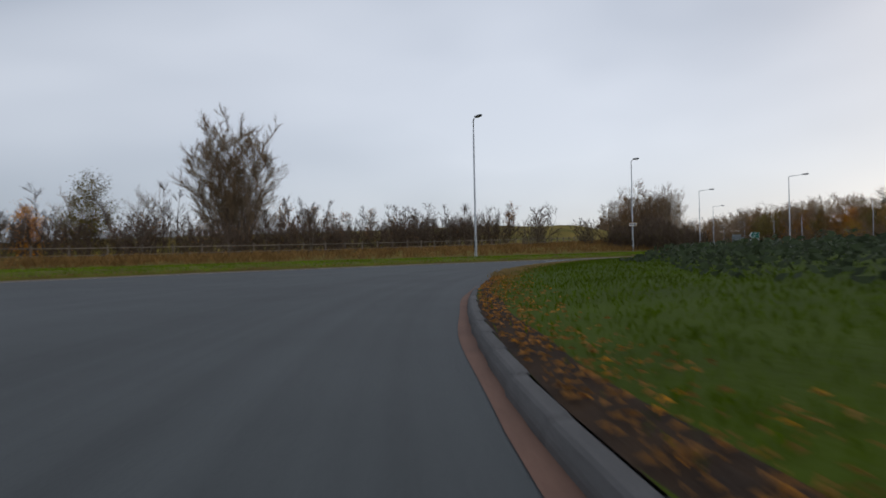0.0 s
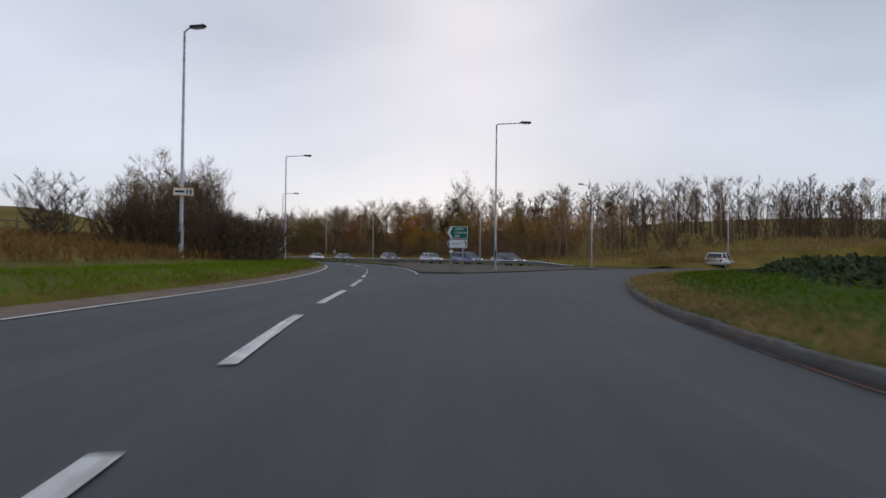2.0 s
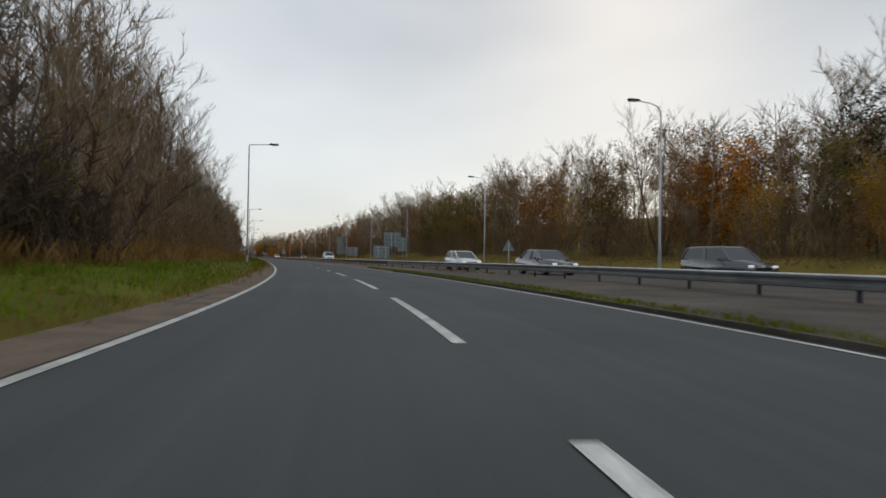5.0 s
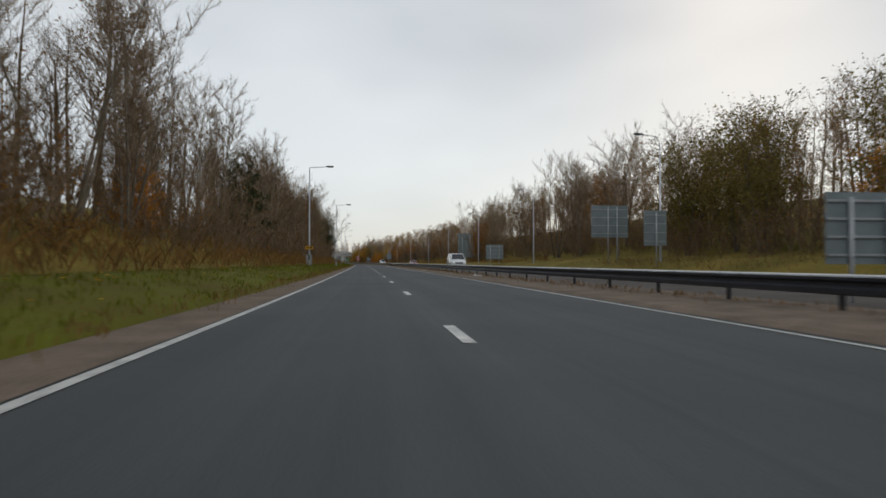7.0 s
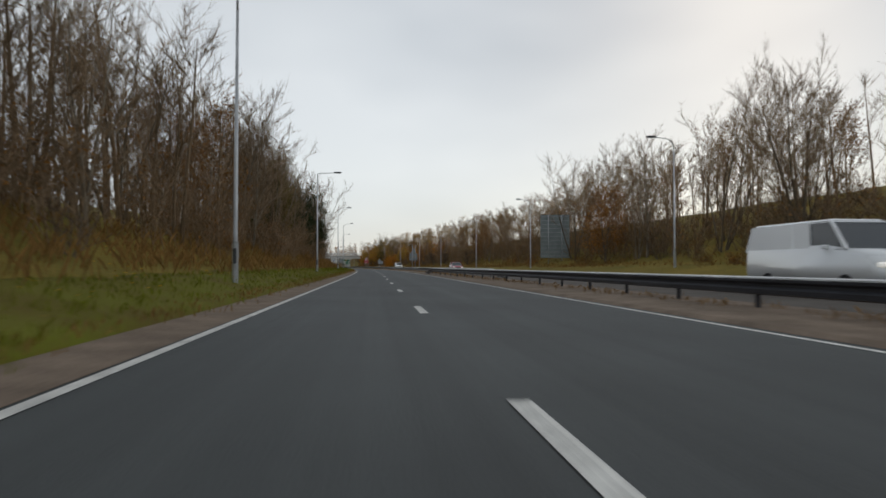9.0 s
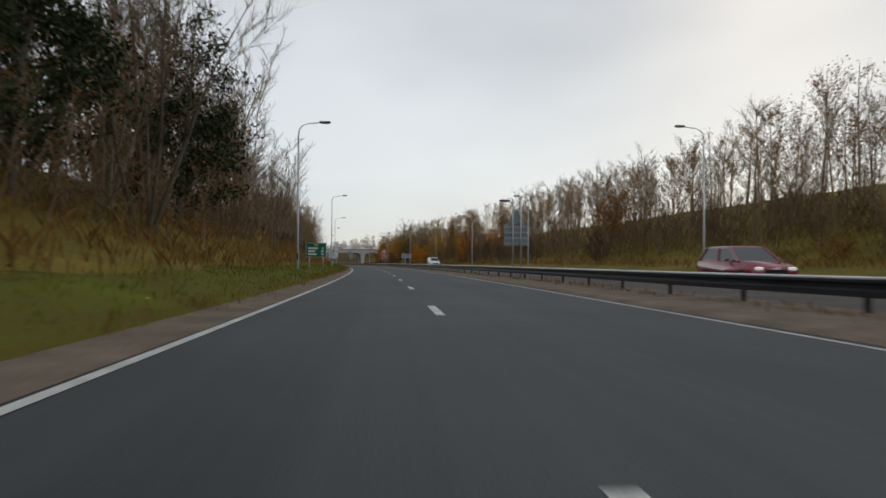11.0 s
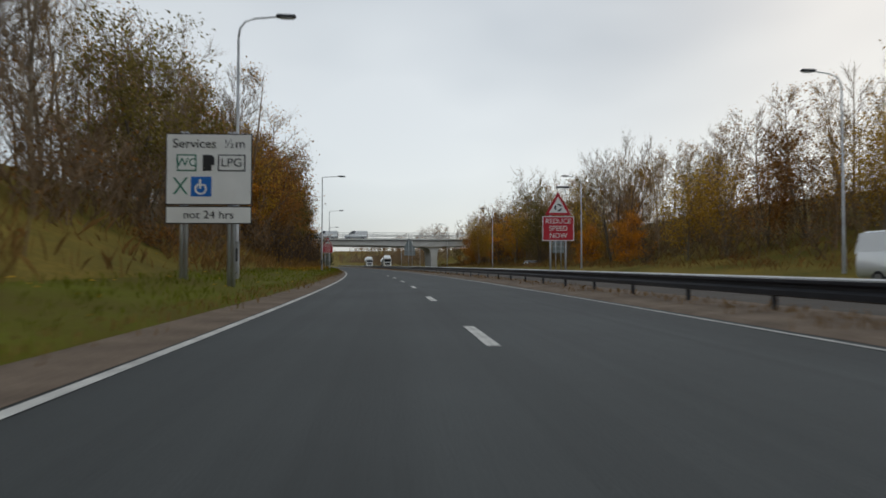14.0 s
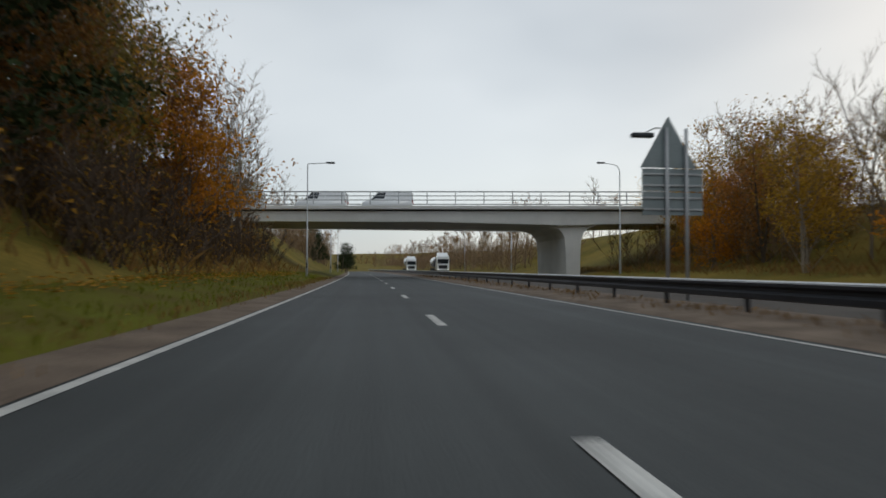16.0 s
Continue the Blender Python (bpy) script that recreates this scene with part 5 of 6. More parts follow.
by_barrier("saloon", P_BLACK, "black saloon car on the opposite carriageway", 14, 3.4)
by_barrier("estate", P_BLUE, "dark blue estate car on the opposite carriageway", 25, 6.4)
by_barrier("hatch", P_SILVER, "silver hatchback on the opposite carriageway", 32, 5.0)
by_barrier("estate", P_GREY, "grey estate car on the opposite carriageway", *beside_barrier(113.5, 112.3))
by_barrier("saloon", P_GREY, "grey saloon car on the opposite carriageway", *beside_barrier(112.2, 121.7))
by_barrier("hatch", P_WHITE, "white hatchback far along the opposite carriageway", *beside_barrier(118.0, 134.1))
oncoming("van", P_WHITE, "white panel van on the opposite carriageway", 9.42, 11.8, category="van", panel_van=True)
oncoming("hatch", P_RED, "dark red hatchback on the opposite carriageway", 11.56, 13.2)
car("van", P_WHITE, "white panel van with a dark windscreen on the opposite carriageway", 246.6, 391.4, along(14.3) + 90, category="van", panel_van=True)
car("saloon", P_GREY, "dark grey saloon on the opposite carriageway", 271.9, 452.4, along(16.3) + 90)
car("suv", P_WHITE, "white sport utility car crossing the roundabout", 99.5, 56.6, 172)


def lorry(x, y, yaw, label, tank):
    root = thing("lorry", pose(x, y, 0, 0, 0, yaw), label, "lorry", "traffic on the road")
    part("cab", box(bmesh.new(), -4.2, 0, 1.75, 1.7, 2.2, 2.5, 0.12), P_WHITE, root)
    part("windscreen", box(bmesh.new(), -5.03, 0, 2.1, 0.06, 1.9, 0.8, 0.02), M_GLASS, root)
    part("air_deflector", loft(bmesh.new(), [(-4.9, -0.95, 3.0), (-3.4, -0.95, 3.0), (-3.4, 0.95, 3.0), (-4.9, 0.95, 3.0)], [(-3.9, -0.85, 3.6), (-3.4, -0.85, 3.6), (-3.4, 0.85, 3.6), (-3.9, 0.85, 3.6)]), P_WHITE, root)
    part("grille", box(bmesh.new(), -5.04, 0, 1.15, 0.06, 1.5, 0.6, 0.02), M_BLACK, root)
    part("chassis", box(bmesh.new(), 0, 0, 0.75, 9.6, 0.9, 0.25, 0.02), M_DARKMETAL, root)
    if tank:
        part("tank", tube(bmesh.new(), [(-2.9, 0, 2.0), (-2.7, 0, 2.0), (4.6, 0, 2.0), (4.8, 0, 2.0)], [0.7, 1.05, 1.05, 0.7], 18), P_GREY, root, "grey cylindrical tank", smooth=True)
    else:
        part("drum", tube(bmesh.new(), [(-2.7, 0, 2.0), (-1.5, 0, 2.2), (1.5, 0, 2.4), (3.6, 0, 2.9)], [0.6, 1.1, 1.15, 0.5], 16), P_WHITE, root, "pale mixing drum", smooth=True)
    for side in (-1, 1):
        part("headlight", box(bmesh.new(), -5.05, side * 0.85, 0.75, 0.06, 0.3, 0.18, 0.02), M_HEAD, root)
        part("mirror", box(bmesh.new(), -4.8, side * 1.25, 2.2, 0.12, 0.16, 0.5, 0.03), M_BLACK, root)
        for wx in (-4.0, 0.6, 2.2, 3.8):
            part("wheel", tube(bmesh.new(), [(wx, side * 0.75, 0.48), (wx, side * 1.08, 0.48)], [0.48, 0.47], 18), M_RUBBER, root)


lorry(290, 558, along(19) + 90, "white-cabbed tanker lorry approaching under the bridge", True)
lorry(295.4, 590, along(20) + 90, "white mixer lorry behind the tanker", False)
for dx, dy, pv, label in ((-7.3, 2.0, True, "white panel van crossing the bridge"), (-1.0, 2.0, True, "white people carrier crossing the bridge")):
    q = BR.matrix_world @ Vector((dx, dy, 6.12))
    v = car("van", P_WHITE, label, q.x, q.y, -22.5, category="van", panel_van=pv)
    v.location.z = q.z
# nearside woods
LEFT, RIGHT = "trees of the nearside bank", "trees of the far bank"
belt(5.8, 7.4, 17, (-14, -8.6), {"tall": 4, "tall2": 5, "vase": 2, "broad": 0.6}, (1.2, 1.5), LEFT)
belt(7.4, 8.6, 10, (-16, -10), {"tall": 4, "tall2": 4, "vase": 2}, (1.1, 1.35), LEFT)
belt(8.6, 10.2, 15, (-15, -9.0), {"tall": 4, "tall2": 5, "vase": 2, "brown": 0.5}, (1.0, 1.35), LEFT)
belt(10.2, 12.4, 26, (-15, -8.4), {"tall": 3, "tall2": 4, "vase": 2, "brown": 2, "olive": 2.5, "pine": 0.3, "yellow": 1}, (1.15, 1.5), LEFT)
belt(12.4, 13.9, 13, (-17, -10.0), {"tall": 3, "tall2": 6, "vase": 1}, (1.05, 1.4), LEFT)
belt(13.9, 15.1, 18, (-15, -7.4), {"tall": 3, "tall2": 5, "brown": 1, "broad": 1}, (0.9, 1.25), LEFT)
belt(15.1, 16.8, 36, (-14, -8.2), {"tall": 1.5, "olive": 2, "brown": 2.5, "yellow": 2.5, "orange": 2}, (1.05, 1.5), LEFT)
belt(16.8, 18.5, 7, (-18, -8), {"tall": 2, "olive": 1, "brown": 1, "tall2": 2}, (0.9, 1.2), LEFT)
belt(3.55, 6.0, 9, (-13, -8.5), {"scrub": 5, "thorn": 1}, (0.9, 1.2), "shrubs beside the slip")
belt(2.6, 3.6, 8, (-22, -13), {"scrub": 4, "thorn": 2}, (0.9, 1.35), "shrubs beside the slip")
belt(6.0, 16.5, 22, (-9.5, -7.0), {"scrub": 1, "bramble": 3}, (0.6, 1.0), "undergrowth of the nearside bank")
# far woods
belt(5.0, 6.3, 14, (26, 36), {"brown": 3, "olive": 4, "broad": 1, "orange": 1.5, "yellow": 2, "vase": 1}, (0.75, 1.05), RIGHT)
belt(6.3, 8.6, 24, (24, 34), {"brown": 3, "olive": 3, "vase": 3, "tall": 1, "orange": 1, "yellow": 1.5}, (1.1, 1.45), RIGHT)
belt(8.6, 11.5, 28, (24, 34), {"brown": 3, "broad": 1, "vase": 3, "tall": 3, "tall2": 2, "olive": 1}, (1.1, 1.5), RIGHT)
belt(11.5, 14.2, 24, (25, 36), {"tall": 3, "tall2": 3, "vase": 2, "brown": 2, "orange": 0.5}, (0.75, 1.1), RIGHT)
belt(14.2, 17.4, 42, (22, 32), {"brown": 5, "olive": 2, "tall": 1.5, "vase": 1.5, "orange": 2.5, "yellow": 3}, (0.85, 1.3), RIGHT)
belt(9.0, 16.6, 22, (21, 28), {"scrub": 3, "bramble": 3, "thorn": 2}, (0.6, 1.0), "undergrowth of the far bank")
# single trees that stand out
for kind, x, y, k in (("great", -5.2, 83.9, 2.4), ("broad", -21, 78, 0.85), ("broad", -14, 82, 0.9), ("orange", 262.6, 423.6, 1.0), ("orange", 232.8, 374.1, 0.7), ("yellow", 118.6, 106.7, 0.8), ("orange", 128.5, 118.5, 1.7), ("broad", 138.6, 111.3, 1.6), ("pine", 131, 112, 1.3),
                      ("orange", 275, 437, 1.2), ("pine", 279, 583, 0.75), ("pine", 277, 578, 0.7), ("pine", 281, 590, 0.75), ("orange", -22, 66, 1.1), ("olive", -16, 62, 1.0)):
    plant(kind, x, y, k)
for t, lat, kind, k in ((7.95, -10.5, "orange", 0.75), (15.75, -8.6, "yellow", 1.2), (16.15, -10.5, "olive", 1.6), (16.3, -9.5, "yellow", 1.4), (16.4, -8.6, "pine", 1.4), (16.55, -9.4, "olive", 1.4), (16.75, -8, "orange", 1.6), (17.0, -8, "tall2", 1.3), (17.15, -8.4, "tall", 1.2), (15.3, -9.5, "yellow", 1.3), (14.7, -9.5, "olive", 1.1), (17.0, 22, "orange", 1.3), (17.15, 25, "yellow", 1.3), (16.75, 21, "yellow", 1.25), (16.6, 24, "orange", 1.6), (16.4, 23.5, "yellow", 1.4), (16.45, 27, "olive", 1.5), (16.55, 30, "vase", 1.4), (16.8, 28, "vase", 1.3), (16.95, 24, "brown", 1.3), (19.2, -8.6, "pine", 0.85), (19.5, -8.2, "pine", 0.8), (19.8, -8.4, "pine", 0.9), (20.2, -8.8, "pine", 0.9), (10.95, -13.0, "pine", 1.35), (11.6, -13.5, "pine", 1.3), (8.72, -10.5, "pine", 1.0), (12.35, -8.2, "tall2", 1.1),
                        (5.6, -8.0, "thorn", 1.4), (5.8, -9.5, "tall2", 1.0), (13.5, 21.5, "thorn", 0.75), (13.2, 22.5, "thorn", 0.8), (12.6, 23, "thorn", 0.8), (14.3, 22, "scrub", 0.9)):
    q = at(t, lat)
    plant(kind, q.x, q.y, k)
# hedge and trees beyond the roundabout's outer verge
for k in range(26):
    i = int(10 + 128 * k / 26)
    q = EDGE[i] - EDGE_N[i] * _rng.uniform(24, 34)
    plant(_rng.choice(("thorn", "thorn", "broad", "thorn") if k < 11 else ("thorn", "thorn", "scrub")), q[0], q[1], _rng.uniform(0.8, 1.25), group="hedge beyond the roundabout")


def woodland(name, label, spots, seed, twig_mat, leaf_mat, leaf_share, high=(7, 12), twigs=320, fine=0.014):
    """Woods too dense to count: many bare trees in one mesh, with some leaf."""
    rng = np.random.default_rng(seed)
    n = len(spots)
    base = np.array([(x, y, ground_z(x, y) - 0.3) for x, y in spots])
    h = rng.uniform(*high, n)
    lean = np.column_stack([rng.uniform(-0.07, 0.07, (n, 2)), np.ones(n)])
    stem = bent(rng, base, lean, h, 3, 0.06, 0.02)
    sets = [rods(stem[:, i], stem[:, i + 1], h * r0, h * r1, 4) for i, (r0, r1) in enumerate(((0.011, 0.008), (0.008, 0.005), (0.005, 0.0015)))]
    m = 16
    w = np.repeat(np.arange(n), m)
    f = rng.uniform(0.25, 0.97, n * m)
    p, _ = on_line(stem, w, f)
    a = rng.uniform(0, 6.283, n * m)
    reach = h[w] * 0.3 * np.sin(np.clip(1.12 - f, 0.1, 1) * 2.2) * rng.uniform(0.7, 1.15, n * m)
    limb = bent(rng, p, np.stack([np.cos(a), np.sin(a), rng.uniform(0.6, 1.7, n * m)], 1), reach, 2, 0.2, 0.05)
    sets += [rods(limb[:, 0], limb[:, 1], 0.018, 0.012), spikes(limb[:, 1], limb[:, 2], 0.012)]
    k = twigs // m
    w2 = np.repeat(np.arange(n * m), k)
    p, way = on_line(limb, w2, rng.uniform(0.15, 0.99, len(w2)))
    e = p + unit(way + rng.uniform((-1, -1, -0.3), (1, 1, 1.1), (len(w2), 3)) * 0.9) * (h[w[w2]] * rng.uniform(0.05, 0.13, len(w2)))[:, None]
    sets.append(slivers(p, e, fine, rng))
    root = thing(name, Matrix(), label, "woodland", kind="stuff")
    part_mesh("stems", joined(name, *sets), twig_mat, root)
    leafy = np.repeat((rng.random(n) < leaf_share)[w[w2]], 2)
    c = np.repeat(p + (e - p) * 0.6, 2, axis=0)[leafy]
    if len(c):
        c = c + rng.normal(0, 0.28, c.shape)
        part_mesh("foliage", joined("leaf", leaflets(c, 0.09, rng)), leaf_mat, root)


def spots(t0, t1, n, lats, seed):
    rng = random.Random(seed)
    out = []
    for k in range(n):
        q = at(t0 + (t1 - t0) * (k + rng.random()) / n, rng.uniform(*lats))
        if math.hypot(q.x - CENTRE.x, q.y - CENTRE.y) > 86:
            out.append((q.x, q.y))
    return out


def thicket(name, label, places, seed, high, leaf_mat, leaves=60, twigs=400, twig_mat=None, fine=0.014):
    """Scrub too tangled to count: domes of bent stems and crowded twigs with some clinging leaf."""
    rng = np.random.default_rng(seed)
    n = len(places)
    base = np.array([(x, y, ground_z(x, y) - 0.2) for x, y in places])
    h = rng.uniform(*high, n)
    m = 9
    w = np.repeat(np.arange(n), m)
    a, out = rng.uniform(0, 6.283, n * m), rng.uniform(0.1, 0.85, n * m)
    p = base[w] + np.column_stack([rng.uniform(-0.25, 0.25, (n * m, 2)), np.zeros(n * m)]) * h[w][:, None]
    stem = bent(rng, p, np.stack([np.cos(a) * out, np.sin(a) * out, np.ones(n * m)], 1), h[w] * (1.05 - 0.25 * out) * rng.uniform(0.8, 1.05, n * m), 3, 0.16, -0.02)
    sets = [rods(stem[:, 0], stem[:, 1], 0.02, 0.016), rods(stem[:, 1], stem[:, 2], 0.016, 0.012), spikes(stem[:, 2], stem[:, 3], 0.012)]
    w2 = np.repeat(np.arange(n * m), twigs // m)
    q, way = on_line(stem, w2, np.clip(rng.beta(2.0, 1.1, len(w2)), 0.05, 0.99))
    e = q + unit(way + rng.uniform((-1, -1, -0.4), (1, 1, 0.8), (len(w2), 3)) * 1.1) * (h[w[w2]] * rng.uniform(0.08, 0.24, len(w2)))[:, None]
    sets.append(slivers(q, e, fine, rng))
    root = thing(name, Matrix(), label, "scrub", kind="stuff")
    part_mesh("stems", joined(name, *sets), twig_mat or M_DARKTWIG, root)
    pick = rng.integers(0, len(q), leaves * n)
    c = q[pick] + (e - q)[pick] * rng.uniform(0.2, 1.1, (len(pick), 1)) + rng.normal(0, 0.1, (len(pick), 3))
    part_mesh("foliage", joined("leaf", leaflets(c, 0.07, rng)), leaf_mat, root)


woodland("nearside_wood", "dense leafless wood on the nearside bank", spots(5.9, 7.4, 60, (-22, -10), 1) + spots(7.4, 9.2, 50, (-26, -13), 41) + spots(9.2, 12.5, 150, (-24, -9), 51) + spots(12.5, 15.0, 45, (-30, -15), 31), 1, M_TWIG, M_LEAF_BROWN, 0.15, (8, 13))
woodland("nearside_autumn_wood", "dense wood in dull orange and brown leaf near the bridge", spots(15.0, 17.0, 75, (-24, -8.5), 11), 11, M_TWIG, M_LEAF_GOLD, 0.8, (8, 13))
woodland("far_wood", "dense brown leafless wood on the far bank", spots(6.1, 12.0, 240, (26, 50), 2) + spots(12.0, 14.2, 90, (25, 48), 42), 2, M_TWIG, M_LEAF_BROWN, 0.45, (7, 11.5), 256, 0.016)
woodland("far_edge_wood", "lower leafless wood where the far bank begins", spots(4.2, 6.1, 90, (27, 50), 46), 46, M_TWIG, M_LEAF_GOLD, 0.4, (4.5, 7.5), 256, 0.015)
woodland("far_autumn_wood", "wood in golden and rusty leaf on the far bank near the bridge", spots(14.0, 17.4, 140, (25, 48), 43), 12, M_TWIG, M_LEAF_GOLD, 0.6, (6.5, 11), 256, 0.016)
woodland("wood_beyond_bridge", "woods closing the view beyond the bridge", spots(17.9, 27, 120, (-45, -7), 3) + spots(18.2, 27, 130, (16, 60), 4) + [at(27.3, k).xy for k in range(-40, 60, 3)], 3, M_TWIG, M_LEAF_BROWN, 0.5, (6, 11), 240, 0.02)
thicket("scrub_beyond_bridge", "brown scrub on the banks beyond the bridge", spots(17.9, 23, 130, (-20, -7.5), 44) + spots(18.0, 24, 170, (17, 32), 45), 44, (3, 6.5), M_LEAF_BROWN, 40, 300, M_TWIG, 0.024)
_w = random.Random(9)
woodland("hillside_wood", "distant wood covering the low hill", [(_w.uniform(170, 430), _w.uniform(-80, 150)) for _ in range(260)], 13, M_DARKTWIG, M_LEAF_BROWN, 0.1, (7, 11), 140, 0.04)
ring_spots = []
for k in range(500):
    a, r = radians(_w.uniform(-40, 76)), _w.uniform(92, 150) if k % 3 else _w.uniform(90, 108)
    ring_spots.append((CENTRE.x + r * math.cos(a), CENTRE.y + r * math.sin(a) + 5))
ring_spots = [q for q in ring_spots if far_side(np.array([q[0]]), np.array([q[1]]), FAR)[0][0] > 11]
woodland("wood_round_roundabout", "brown leafless wood round the roundabout", ring_spots, 5, M_DARKTWIG, M_LEAF_BROWN, 0.15, (6.5, 10.5), 260, 0.02)
thicket("scrub_round_roundabout", "dark brown scrub below the wood round the roundabout", ring_spots[::2] + [(CENTRE.x + r * math.cos(b), CENTRE.y + r * math.sin(b)) for b in np.arange(-0.6, 1.05, 0.014) for r in (_w.uniform(87, 96),)], 15, (2.5, 5.5), M_LEAF_BROWN)
hedge_spots = [tuple(EDGE[i] - EDGE_N[i] * _w.uniform(34, 90)) for i in range(5, 175) for _ in range(2)]
woodland("distant_hedgerow", "distant dark hedgerow trees across the field", hedge_spots, 6, M_DARKTWIG, M_LEAF_BROWN, 0.1, (4, 8), 260, 0.016)
thicket("hedge_scrub", "tangled dark hedge beyond the field fence", [tuple(EDGE[i] - EDGE_N[i] * _w.uniform(23, 34)) for i in range(5, 140) for _ in range(2)], 16, (2.8, 5.4), M_LEAF_BROWN, 20, 480, fine=0.017)
thicket("slip_scrub", "solid dark mass of scrub beside the slip", spots(3.3, 5.9, 250, (-14, -6.1), 17), 17, (2.2, 4.0), M_LEAF_OLIVE, 60, 540, fine=0.019)
thicket("nearside_scrub", "brown undergrowth below the nearside trees", spots(5.8, 12.3, 330, (-15, -7.8), 18) + spots(14.2, 15.2, 60, (-13, -6.8), 20), 18, (1.8, 4.6), M_LEAF_BROWN, 70, 400, M_TWIG)
thicket("autumn_scrub", "golden and brown undergrowth below the autumn wood", spots(15.1, 17.3, 240, (-12.5, -5.9), 22), 22, (1.4, 3.8), M_LEAF_GOLD)
thicket("bank_scrub", "patchy undergrowth on the open grassy bank", spots(12.2, 14.4, 60, (-17, -9), 21), 21, (1.0, 2.4), M_LEAF_BROWN)
thicket("far_scrub", "brown undergrowth below the trees of the far bank", spots(4.7, 8.6, 190, (23, 34), 19) + spots(8.6, 12.4, 260, (24.5, 34), 29) + spots(12.4, 17.5, 290, (23.5, 34), 39), 19, (2.2, 5.4), M_LEAF_BROWN, 70, 320, M_TWIG)
clear_unused()


# ---- grass and leaves that nobody could count ----
def tufts(name, label, places, height, spread, blades, mat, seed, width=0.012):
    rng = np.random.default_rng(seed)
    c = np.repeat(np.array(places, float), blades, axis=0)
    n = len(c)
    c[:, :2] += rng.normal(0, spread, (n, 2))
    h, a = height * rng.uniform(0.5, 1.25, n), rng.uniform(0, 6.283, n)
    d = np.stack([np.cos(a), np.sin(a), np.zeros(n)], 1) * width
    lean = np.column_stack([rng.normal(0, 0.35, (n, 2)) * h[:, None], h])
    foot = c - (0, 0, 0.03)
    verts = np.stack([foot - d, foot + d, c + lean * (0.4, 0.4, 0.6) + d * 0.7, c + lean], 1).reshape(-1, 3)
    tri = (np.array([(0, 1, 2), (0, 2, 3)])[None] + (np.arange(n) * 4)[:, None, None]).reshape(-1, 3)
    return tagged(part_mesh(name, joined(name, (verts, tri)), mat), label, "grass", kind="stuff")


_g = random.Random(21)


def by_edge(i0, i1, n, d0, d1):
    out = []
    for _ in range(n):
        i = _g.randrange(i0, i1)
        d = _g.uniform(d0, d1)
        q = EDGE[i] - EDGE_N[i] * d + np.array((_g.uniform(-0.5, 0.5), _g.uniform(-0.5, 0.5)))
        out.append((q[0], q[1], float(left_height(d, float(EDGE_T[i])))))
    return out


def by_far(i0, i1, n, d0, d1):
    out = []
    for _ in range(n):
        i = _g.randrange(i0, i1)
        d = _g.uniform(d0, d1)
        q = FAR[i] + BAR_N[i] * d
        out.append((q[0], q[1], float(right_height(d, float(FAR_T[i])))))
    return out


fresh = int(np.argmax(EDGE_T > 5.8))
tufts("verge_grass_fresh", "lush bright green verge grass", by_edge(60, fresh, 9000, 1.0, 5.0), 0.11, 0.14, 6, M_FRESHBLADE, 41, 0.009)
tufts("verge_grass", "short green verge grass", by_edge(fresh, 600, 11000, 1.0, 3.6), 0.10, 0.12, 4, M_BLADE, 1, 0.008)
tufts("dry_grass", "tall straw-coloured dead grass on the bank", by_edge(60, 165, 2600, 6.0, 20) + by_edge(175, 600, 4200, 3.3, 9), 0.55, 0.25, 7, M_DRY, 2)
ring_straw = []
for _ in range(2600):
    a, r = radians(_g.uniform(-30, 62)), _g.uniform(74.5, 90)
    ring_straw.append((CENTRE.x + r * math.cos(a), CENTRE.y + r * math.sin(a), ground_z(CENTRE.x + r * math.cos(a), CENTRE.y + r * math.sin(a))))
tufts("dry_grass_ring", "tall golden dead grass round the far side of the roundabout", ring_straw, 0.6, 0.4, 7, M_STRAW, 34, 0.016)
tufts("golden_grass_far", "bleached golden grass along the far verge", by_far(0, 140, 2600, 2.0, 9), 0.55, 0.35, 7, M_STRAW, 35, 0.014)
tufts("dry_grass_far", "tall rusty dead grass beyond the other carriageway", by_far(0, 470, 7000, 3.5, 16), 0.5, 0.35, 6, M_DRY, 3)
lawn = []
for _ in range(12000):
    a, d = radians(_g.uniform(85, 190)), abs(_g.gauss(0, 4)) + 0.25 + 0.5 * _g.random() ** 2
    r = isl_r(a) - 0.13 - d
    lawn.append((CENTRE.x + r * math.cos(a), CENTRE.y + r * math.sin(a), 0.11 + 0.16 * ramp(d, 0, 3) + 0.25 * ramp(d, 2, 20)))
straw = []
for _ in range(5200):
    a = radians(_g.uniform(85, 157))
    d = abs(_g.gauss(0.45, 0.4) if a < 2.45 else _g.gauss(0.2, 0.3))
    r = isl_r(a) - 0.13 - d
    straw.append((CENTRE.x + r * math.cos(a), CENTRE.y + r * math.sin(a), 0.11 + 0.16 * ramp(d, 0, 3)))
tufts("straw_rim", "short bleached grass inside the kerb", straw, 0.10, 0.1, 4, M_STRAW, 14, 0.008)
tufts("lawn_grass", "bright green island grass", lawn, 0.07, 0.14, 5, M_LAWNBLADE, 4, 0.006)


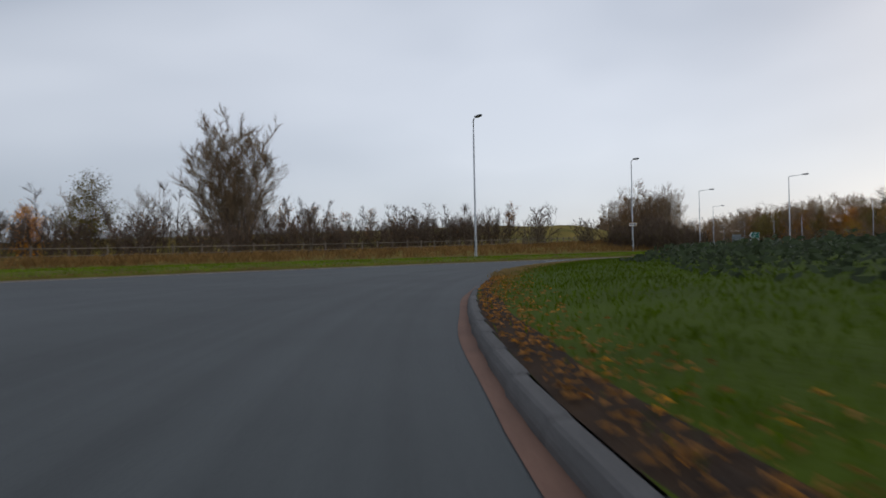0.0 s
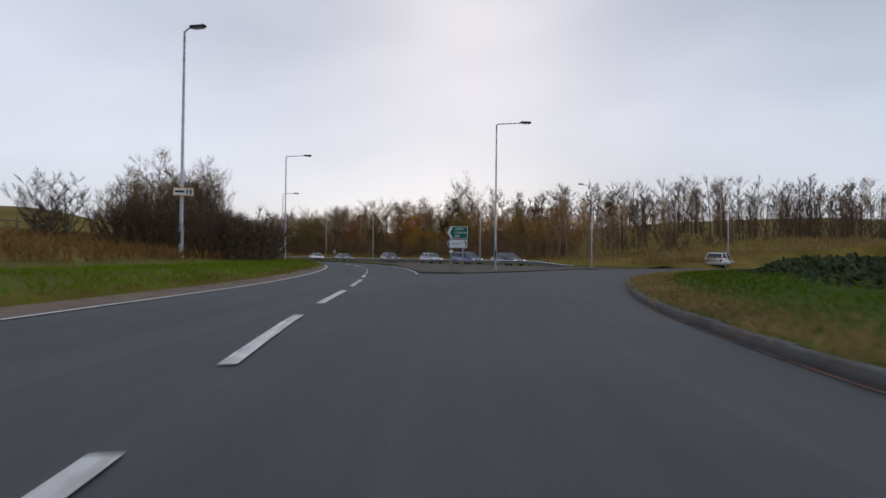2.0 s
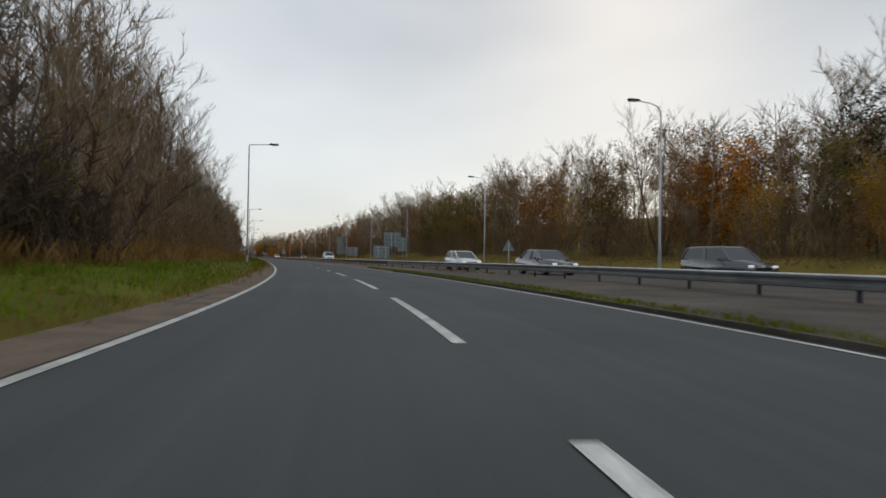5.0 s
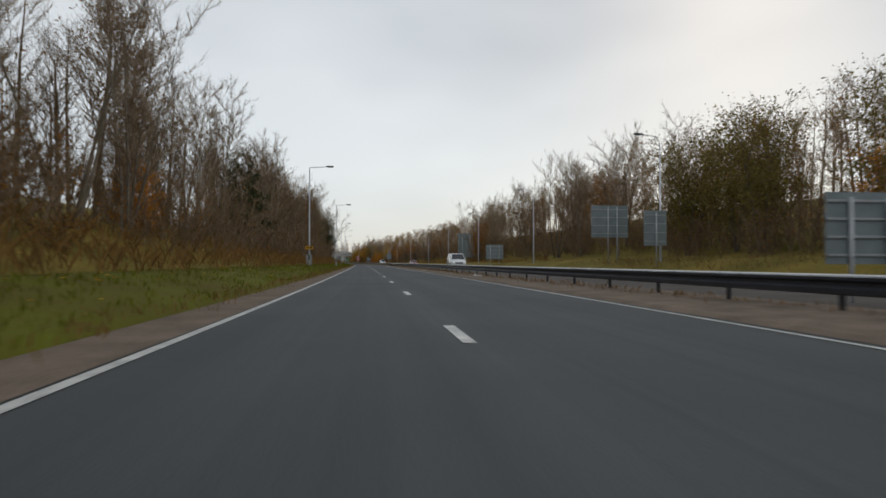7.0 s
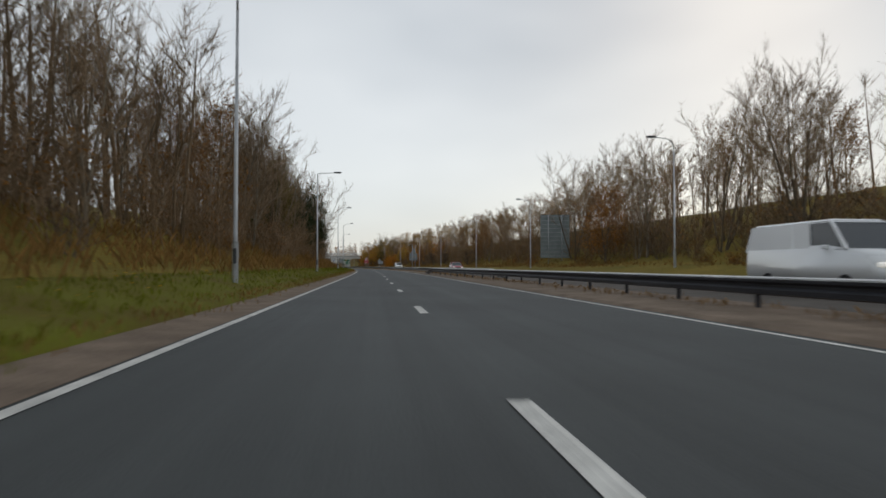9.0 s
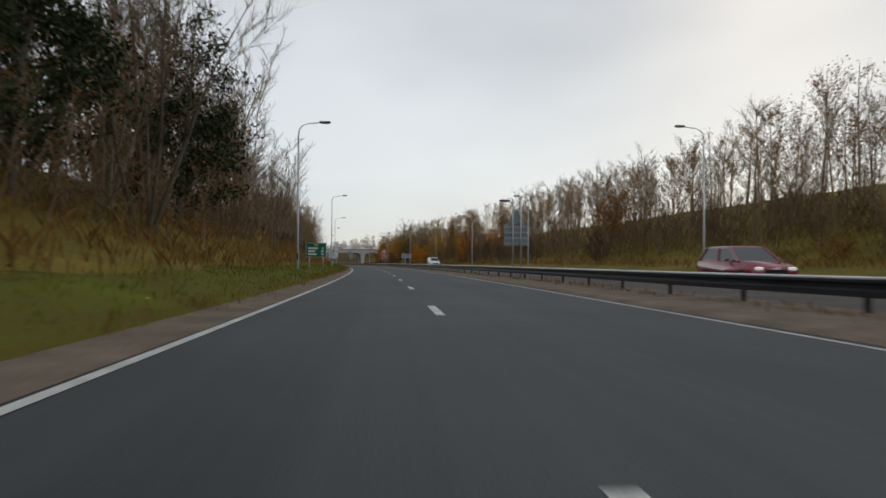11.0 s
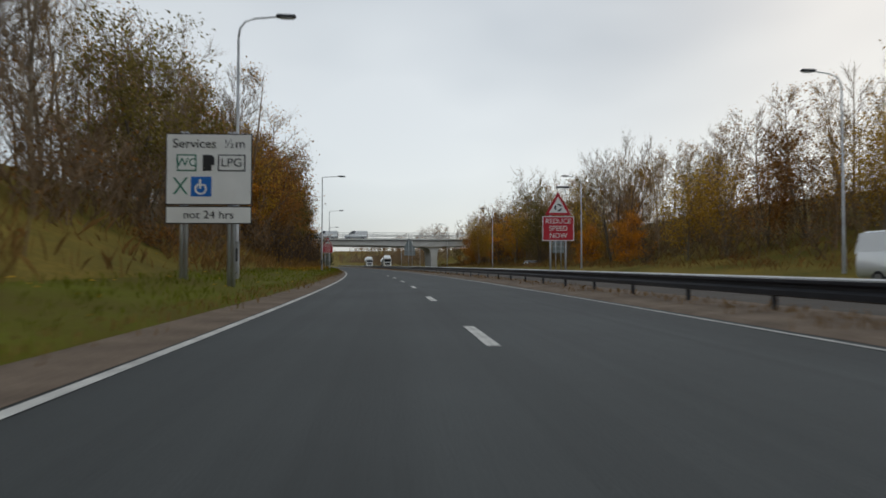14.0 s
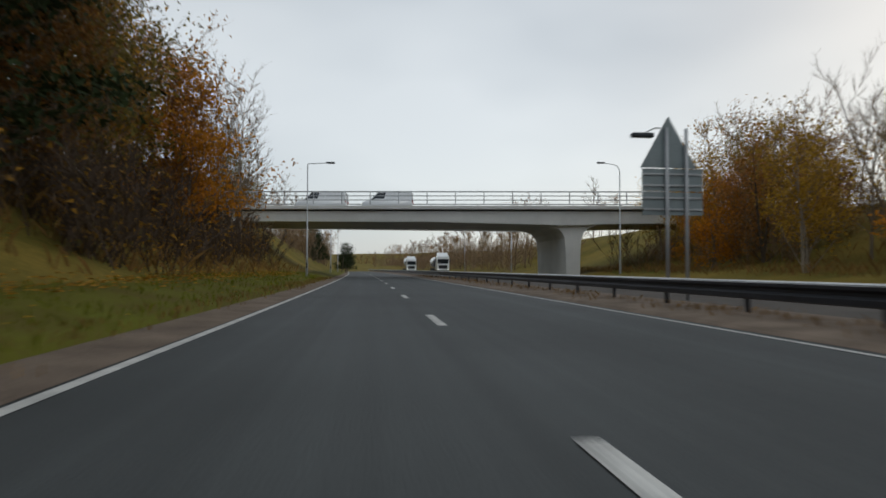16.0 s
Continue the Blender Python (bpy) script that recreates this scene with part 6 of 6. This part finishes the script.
tufts("edge_weeds", "ragged dead weeds where the verge meets the grit", by_edge(60, 600, 5000, 0.85, 1.25), 0.09, 0.12, 4, M_DRY, 31, 0.008)
split_weeds = []
for _ in range(1500):
    t = _g.uniform(4.1, 6.7)
    q = at(t, right_lat(t) + 0.3 + abs(_g.gauss(0, 0.12)))
    split_weeds.append((q.x, q.y, 0.08))
tufts("kerbside_weeds", "low dark green weeds along the edge of the paving", split_weeds, 0.08, 0.1, 5, M_BLADE, 33, 0.01)
reserve_places = []
for _ in range(2600):
    i = _g.randrange(60, 480)
    q = BAR[i] + BAR_N[i] * _g.gauss(-0.1, 0.35)
    reserve_places.append((q[0], q[1], 0.06))
tufts("reserve_weeds", "sparse dead weeds along the foot of the barrier", reserve_places, 0.13, 0.15, 4, M_DRY, 32, 0.008)


def litter(name, label, places, mat, seed, size):
    rng = random.Random(seed)
    verts, faces = [], []
    for x, y, z in places:
        a, s = rng.uniform(0, 6.28), size * rng.uniform(0.5, 1.4)
        c, d = math.cos(a) * s, math.sin(a) * s
        b = len(verts)
        verts += [(x - c, y - d, z + 0.012), (x + d * 0.6, y - c * 0.6, z + 0.02), (x + c, y + d, z + 0.014), (x - d * 0.6, y + c * 0.6, z + 0.022 + s * 0.3)]
        faces += [(b, b + 1, b + 2), (b, b + 2, b + 3)]
    tagged(part_mesh(name, mesh_of(name, verts, faces), mat), label, "fallen leaves", kind="stuff")


rim_places = []
for _ in range(5200):
    a, d = radians(_g.uniform(132, 185)), abs(_g.gauss(0.22, 0.4))
    r = isl_r(a) - 0.15 - d
    rim_places.append((CENTRE.x + r * math.cos(a), CENTRE.y + r * math.sin(a), 0.128 + 0.16 * ramp(d, 0, 3)))
litter("fallen_leaves", "brown and yellow leaves fallen beside the kerb", rim_places, M_LEAF_BROWN, 5, 0.03)
litter("fallen_leaves_bright", "scattered orange leaves fallen beside the kerb", rim_places[::7], M_LEAF_ORANGE, 25, 0.03)
litter("fallen_leaves_verge", "yellow and brown leaves fallen on the verge", [(x, y, z + 0.04) for x, y, z in by_edge(190, 600, 3500, 1.2, 8)], M_LEAF_YELLOW, 6, 0.045)
e0, e1 = (int(np.argmax(EDGE_T > t)) for t in (14.9, 17.0))
litter("fallen_leaves_golden", "thick drift of golden leaves on the verge below the wood", [(x, y, z + 0.05) for x, y, z in by_edge(e0, e1, 9000, 2.2, 6.5)], M_LEAF_GOLD, 16, 0.06)
# dark evergreen planting on the island
bed_v, bed_f, bed_b = [], [], random.Random(8)
for _ in range(26000):
    a = radians(bed_b.uniform(70, 200))
    d = 4.6 + 1.6 * noise.noise((math.degrees(a) * 0.12, 1, 5)) + abs(bed_b.gauss(0, 9))
    r = isl_r(a) - d
    top = 0.62 * ramp(d, 4.0, 6) + 0.16 * noise.noise((math.degrees(a) * 0.5, d * 0.4, 9))
    c = Vector((CENTRE.x + r * math.cos(a), CENTRE.y + r * math.sin(a), 0.3 + 0.25 * ramp(d, 2, 20) + max(0.03, top) * bed_b.uniform(0.1, 1.05)))
    u = Vector((bed_b.uniform(-1, 1), bed_b.uniform(-1, 1), bed_b.uniform(-0.5, 1))).normalized() * bed_b.uniform(0.05, 0.13)
    v = u.orthogonal() * 0.6
    b = len(bed_v)
    bed_v += [c - u, c + v, c + u, c - v]
    bed_f.append((b, b + 1, b + 2, b + 3))
tagged(part_mesh("groundcover_planting", mesh_of("bed", bed_v, bed_f), M_LEAF_DARK), "dark evergreen groundcover planting on the island", "shrubs", kind="stuff")

# ---- post and rail fence beyond the dead grass ----
fence = thing("field_fence", Matrix.Translation((*EDGE[90], 0)), "weathered timber post and rail field fence", "fence")
f_pts = [EDGE[i] - EDGE_N[i] * 17.5 for i in range(70, 150, 2)]
for k, q in enumerate(f_pts):
    zq = ground_z(*q)
    fp = part("fence_post", box(bmesh.new(), q[0] - EDGE[90][0], q[1] - EDGE[90][1], zq + 0.5, 0.11, 0.11, 1.4, 0.01), M_WOOD, fence)
    if k + 1 < len(f_pts):
        r2 = f_pts[k + 1]
        for z in (0.5, 1.0):
            part("fence_rail", tube(bmesh.new(), [(*(q - EDGE[90]), zq + z), (*(r2 - EDGE[90]), ground_z(*r2) + z)], [0.045, 0.045], 4), M_WOOD, fence)


# ---- scraps of rubbish blown along the road ----
def scrap(x, y, z, size, turn, label):
    rng = random.Random(int(x * 7 + y))
    bm = bmesh.new()
    grid = [[bm.verts.new((size * (i / 4 - 0.5) + rng.uniform(-0.02, 0.02), size * 0.6 * (j / 3 - 0.5) + rng.uniform(-0.02, 0.02), 0.02 + rng.uniform(0, 0.05))) for j in range(4)] for i in range(5)]
    for i in range(4):
        for j in range(3):
            bm.faces.new((grid[i][j], grid[i + 1][j], grid[i + 1][j + 1], grid[i][j + 1]))
    bmesh.ops.solidify(bm, geom=bm.faces[:], thickness=0.004)
    ob = tagged(part("litter_scrap", bm, M_WHITE), label, "litter", "scraps of litter")
    ob.matrix_world = pose(x, y, z, 0, 0, turn)


for t, lat, size, turn in ((8.62, 4.95, 0.35, 20), (7.98, 5.6, 0.4, -15), (8.05, 5.9, 0.3, 40), (12.9, -4.4, 0.25, 30), (15.6, -4.6, 0.22, 10), (8.75, -4.2, 0.2, 70)):
    q = at(t, lat)
    scrap(q.x, q.y, 0.07 if lat > 0 else ground_z(q.x, q.y), size, turn, "crumpled white plastic scrap lying on the roadside")
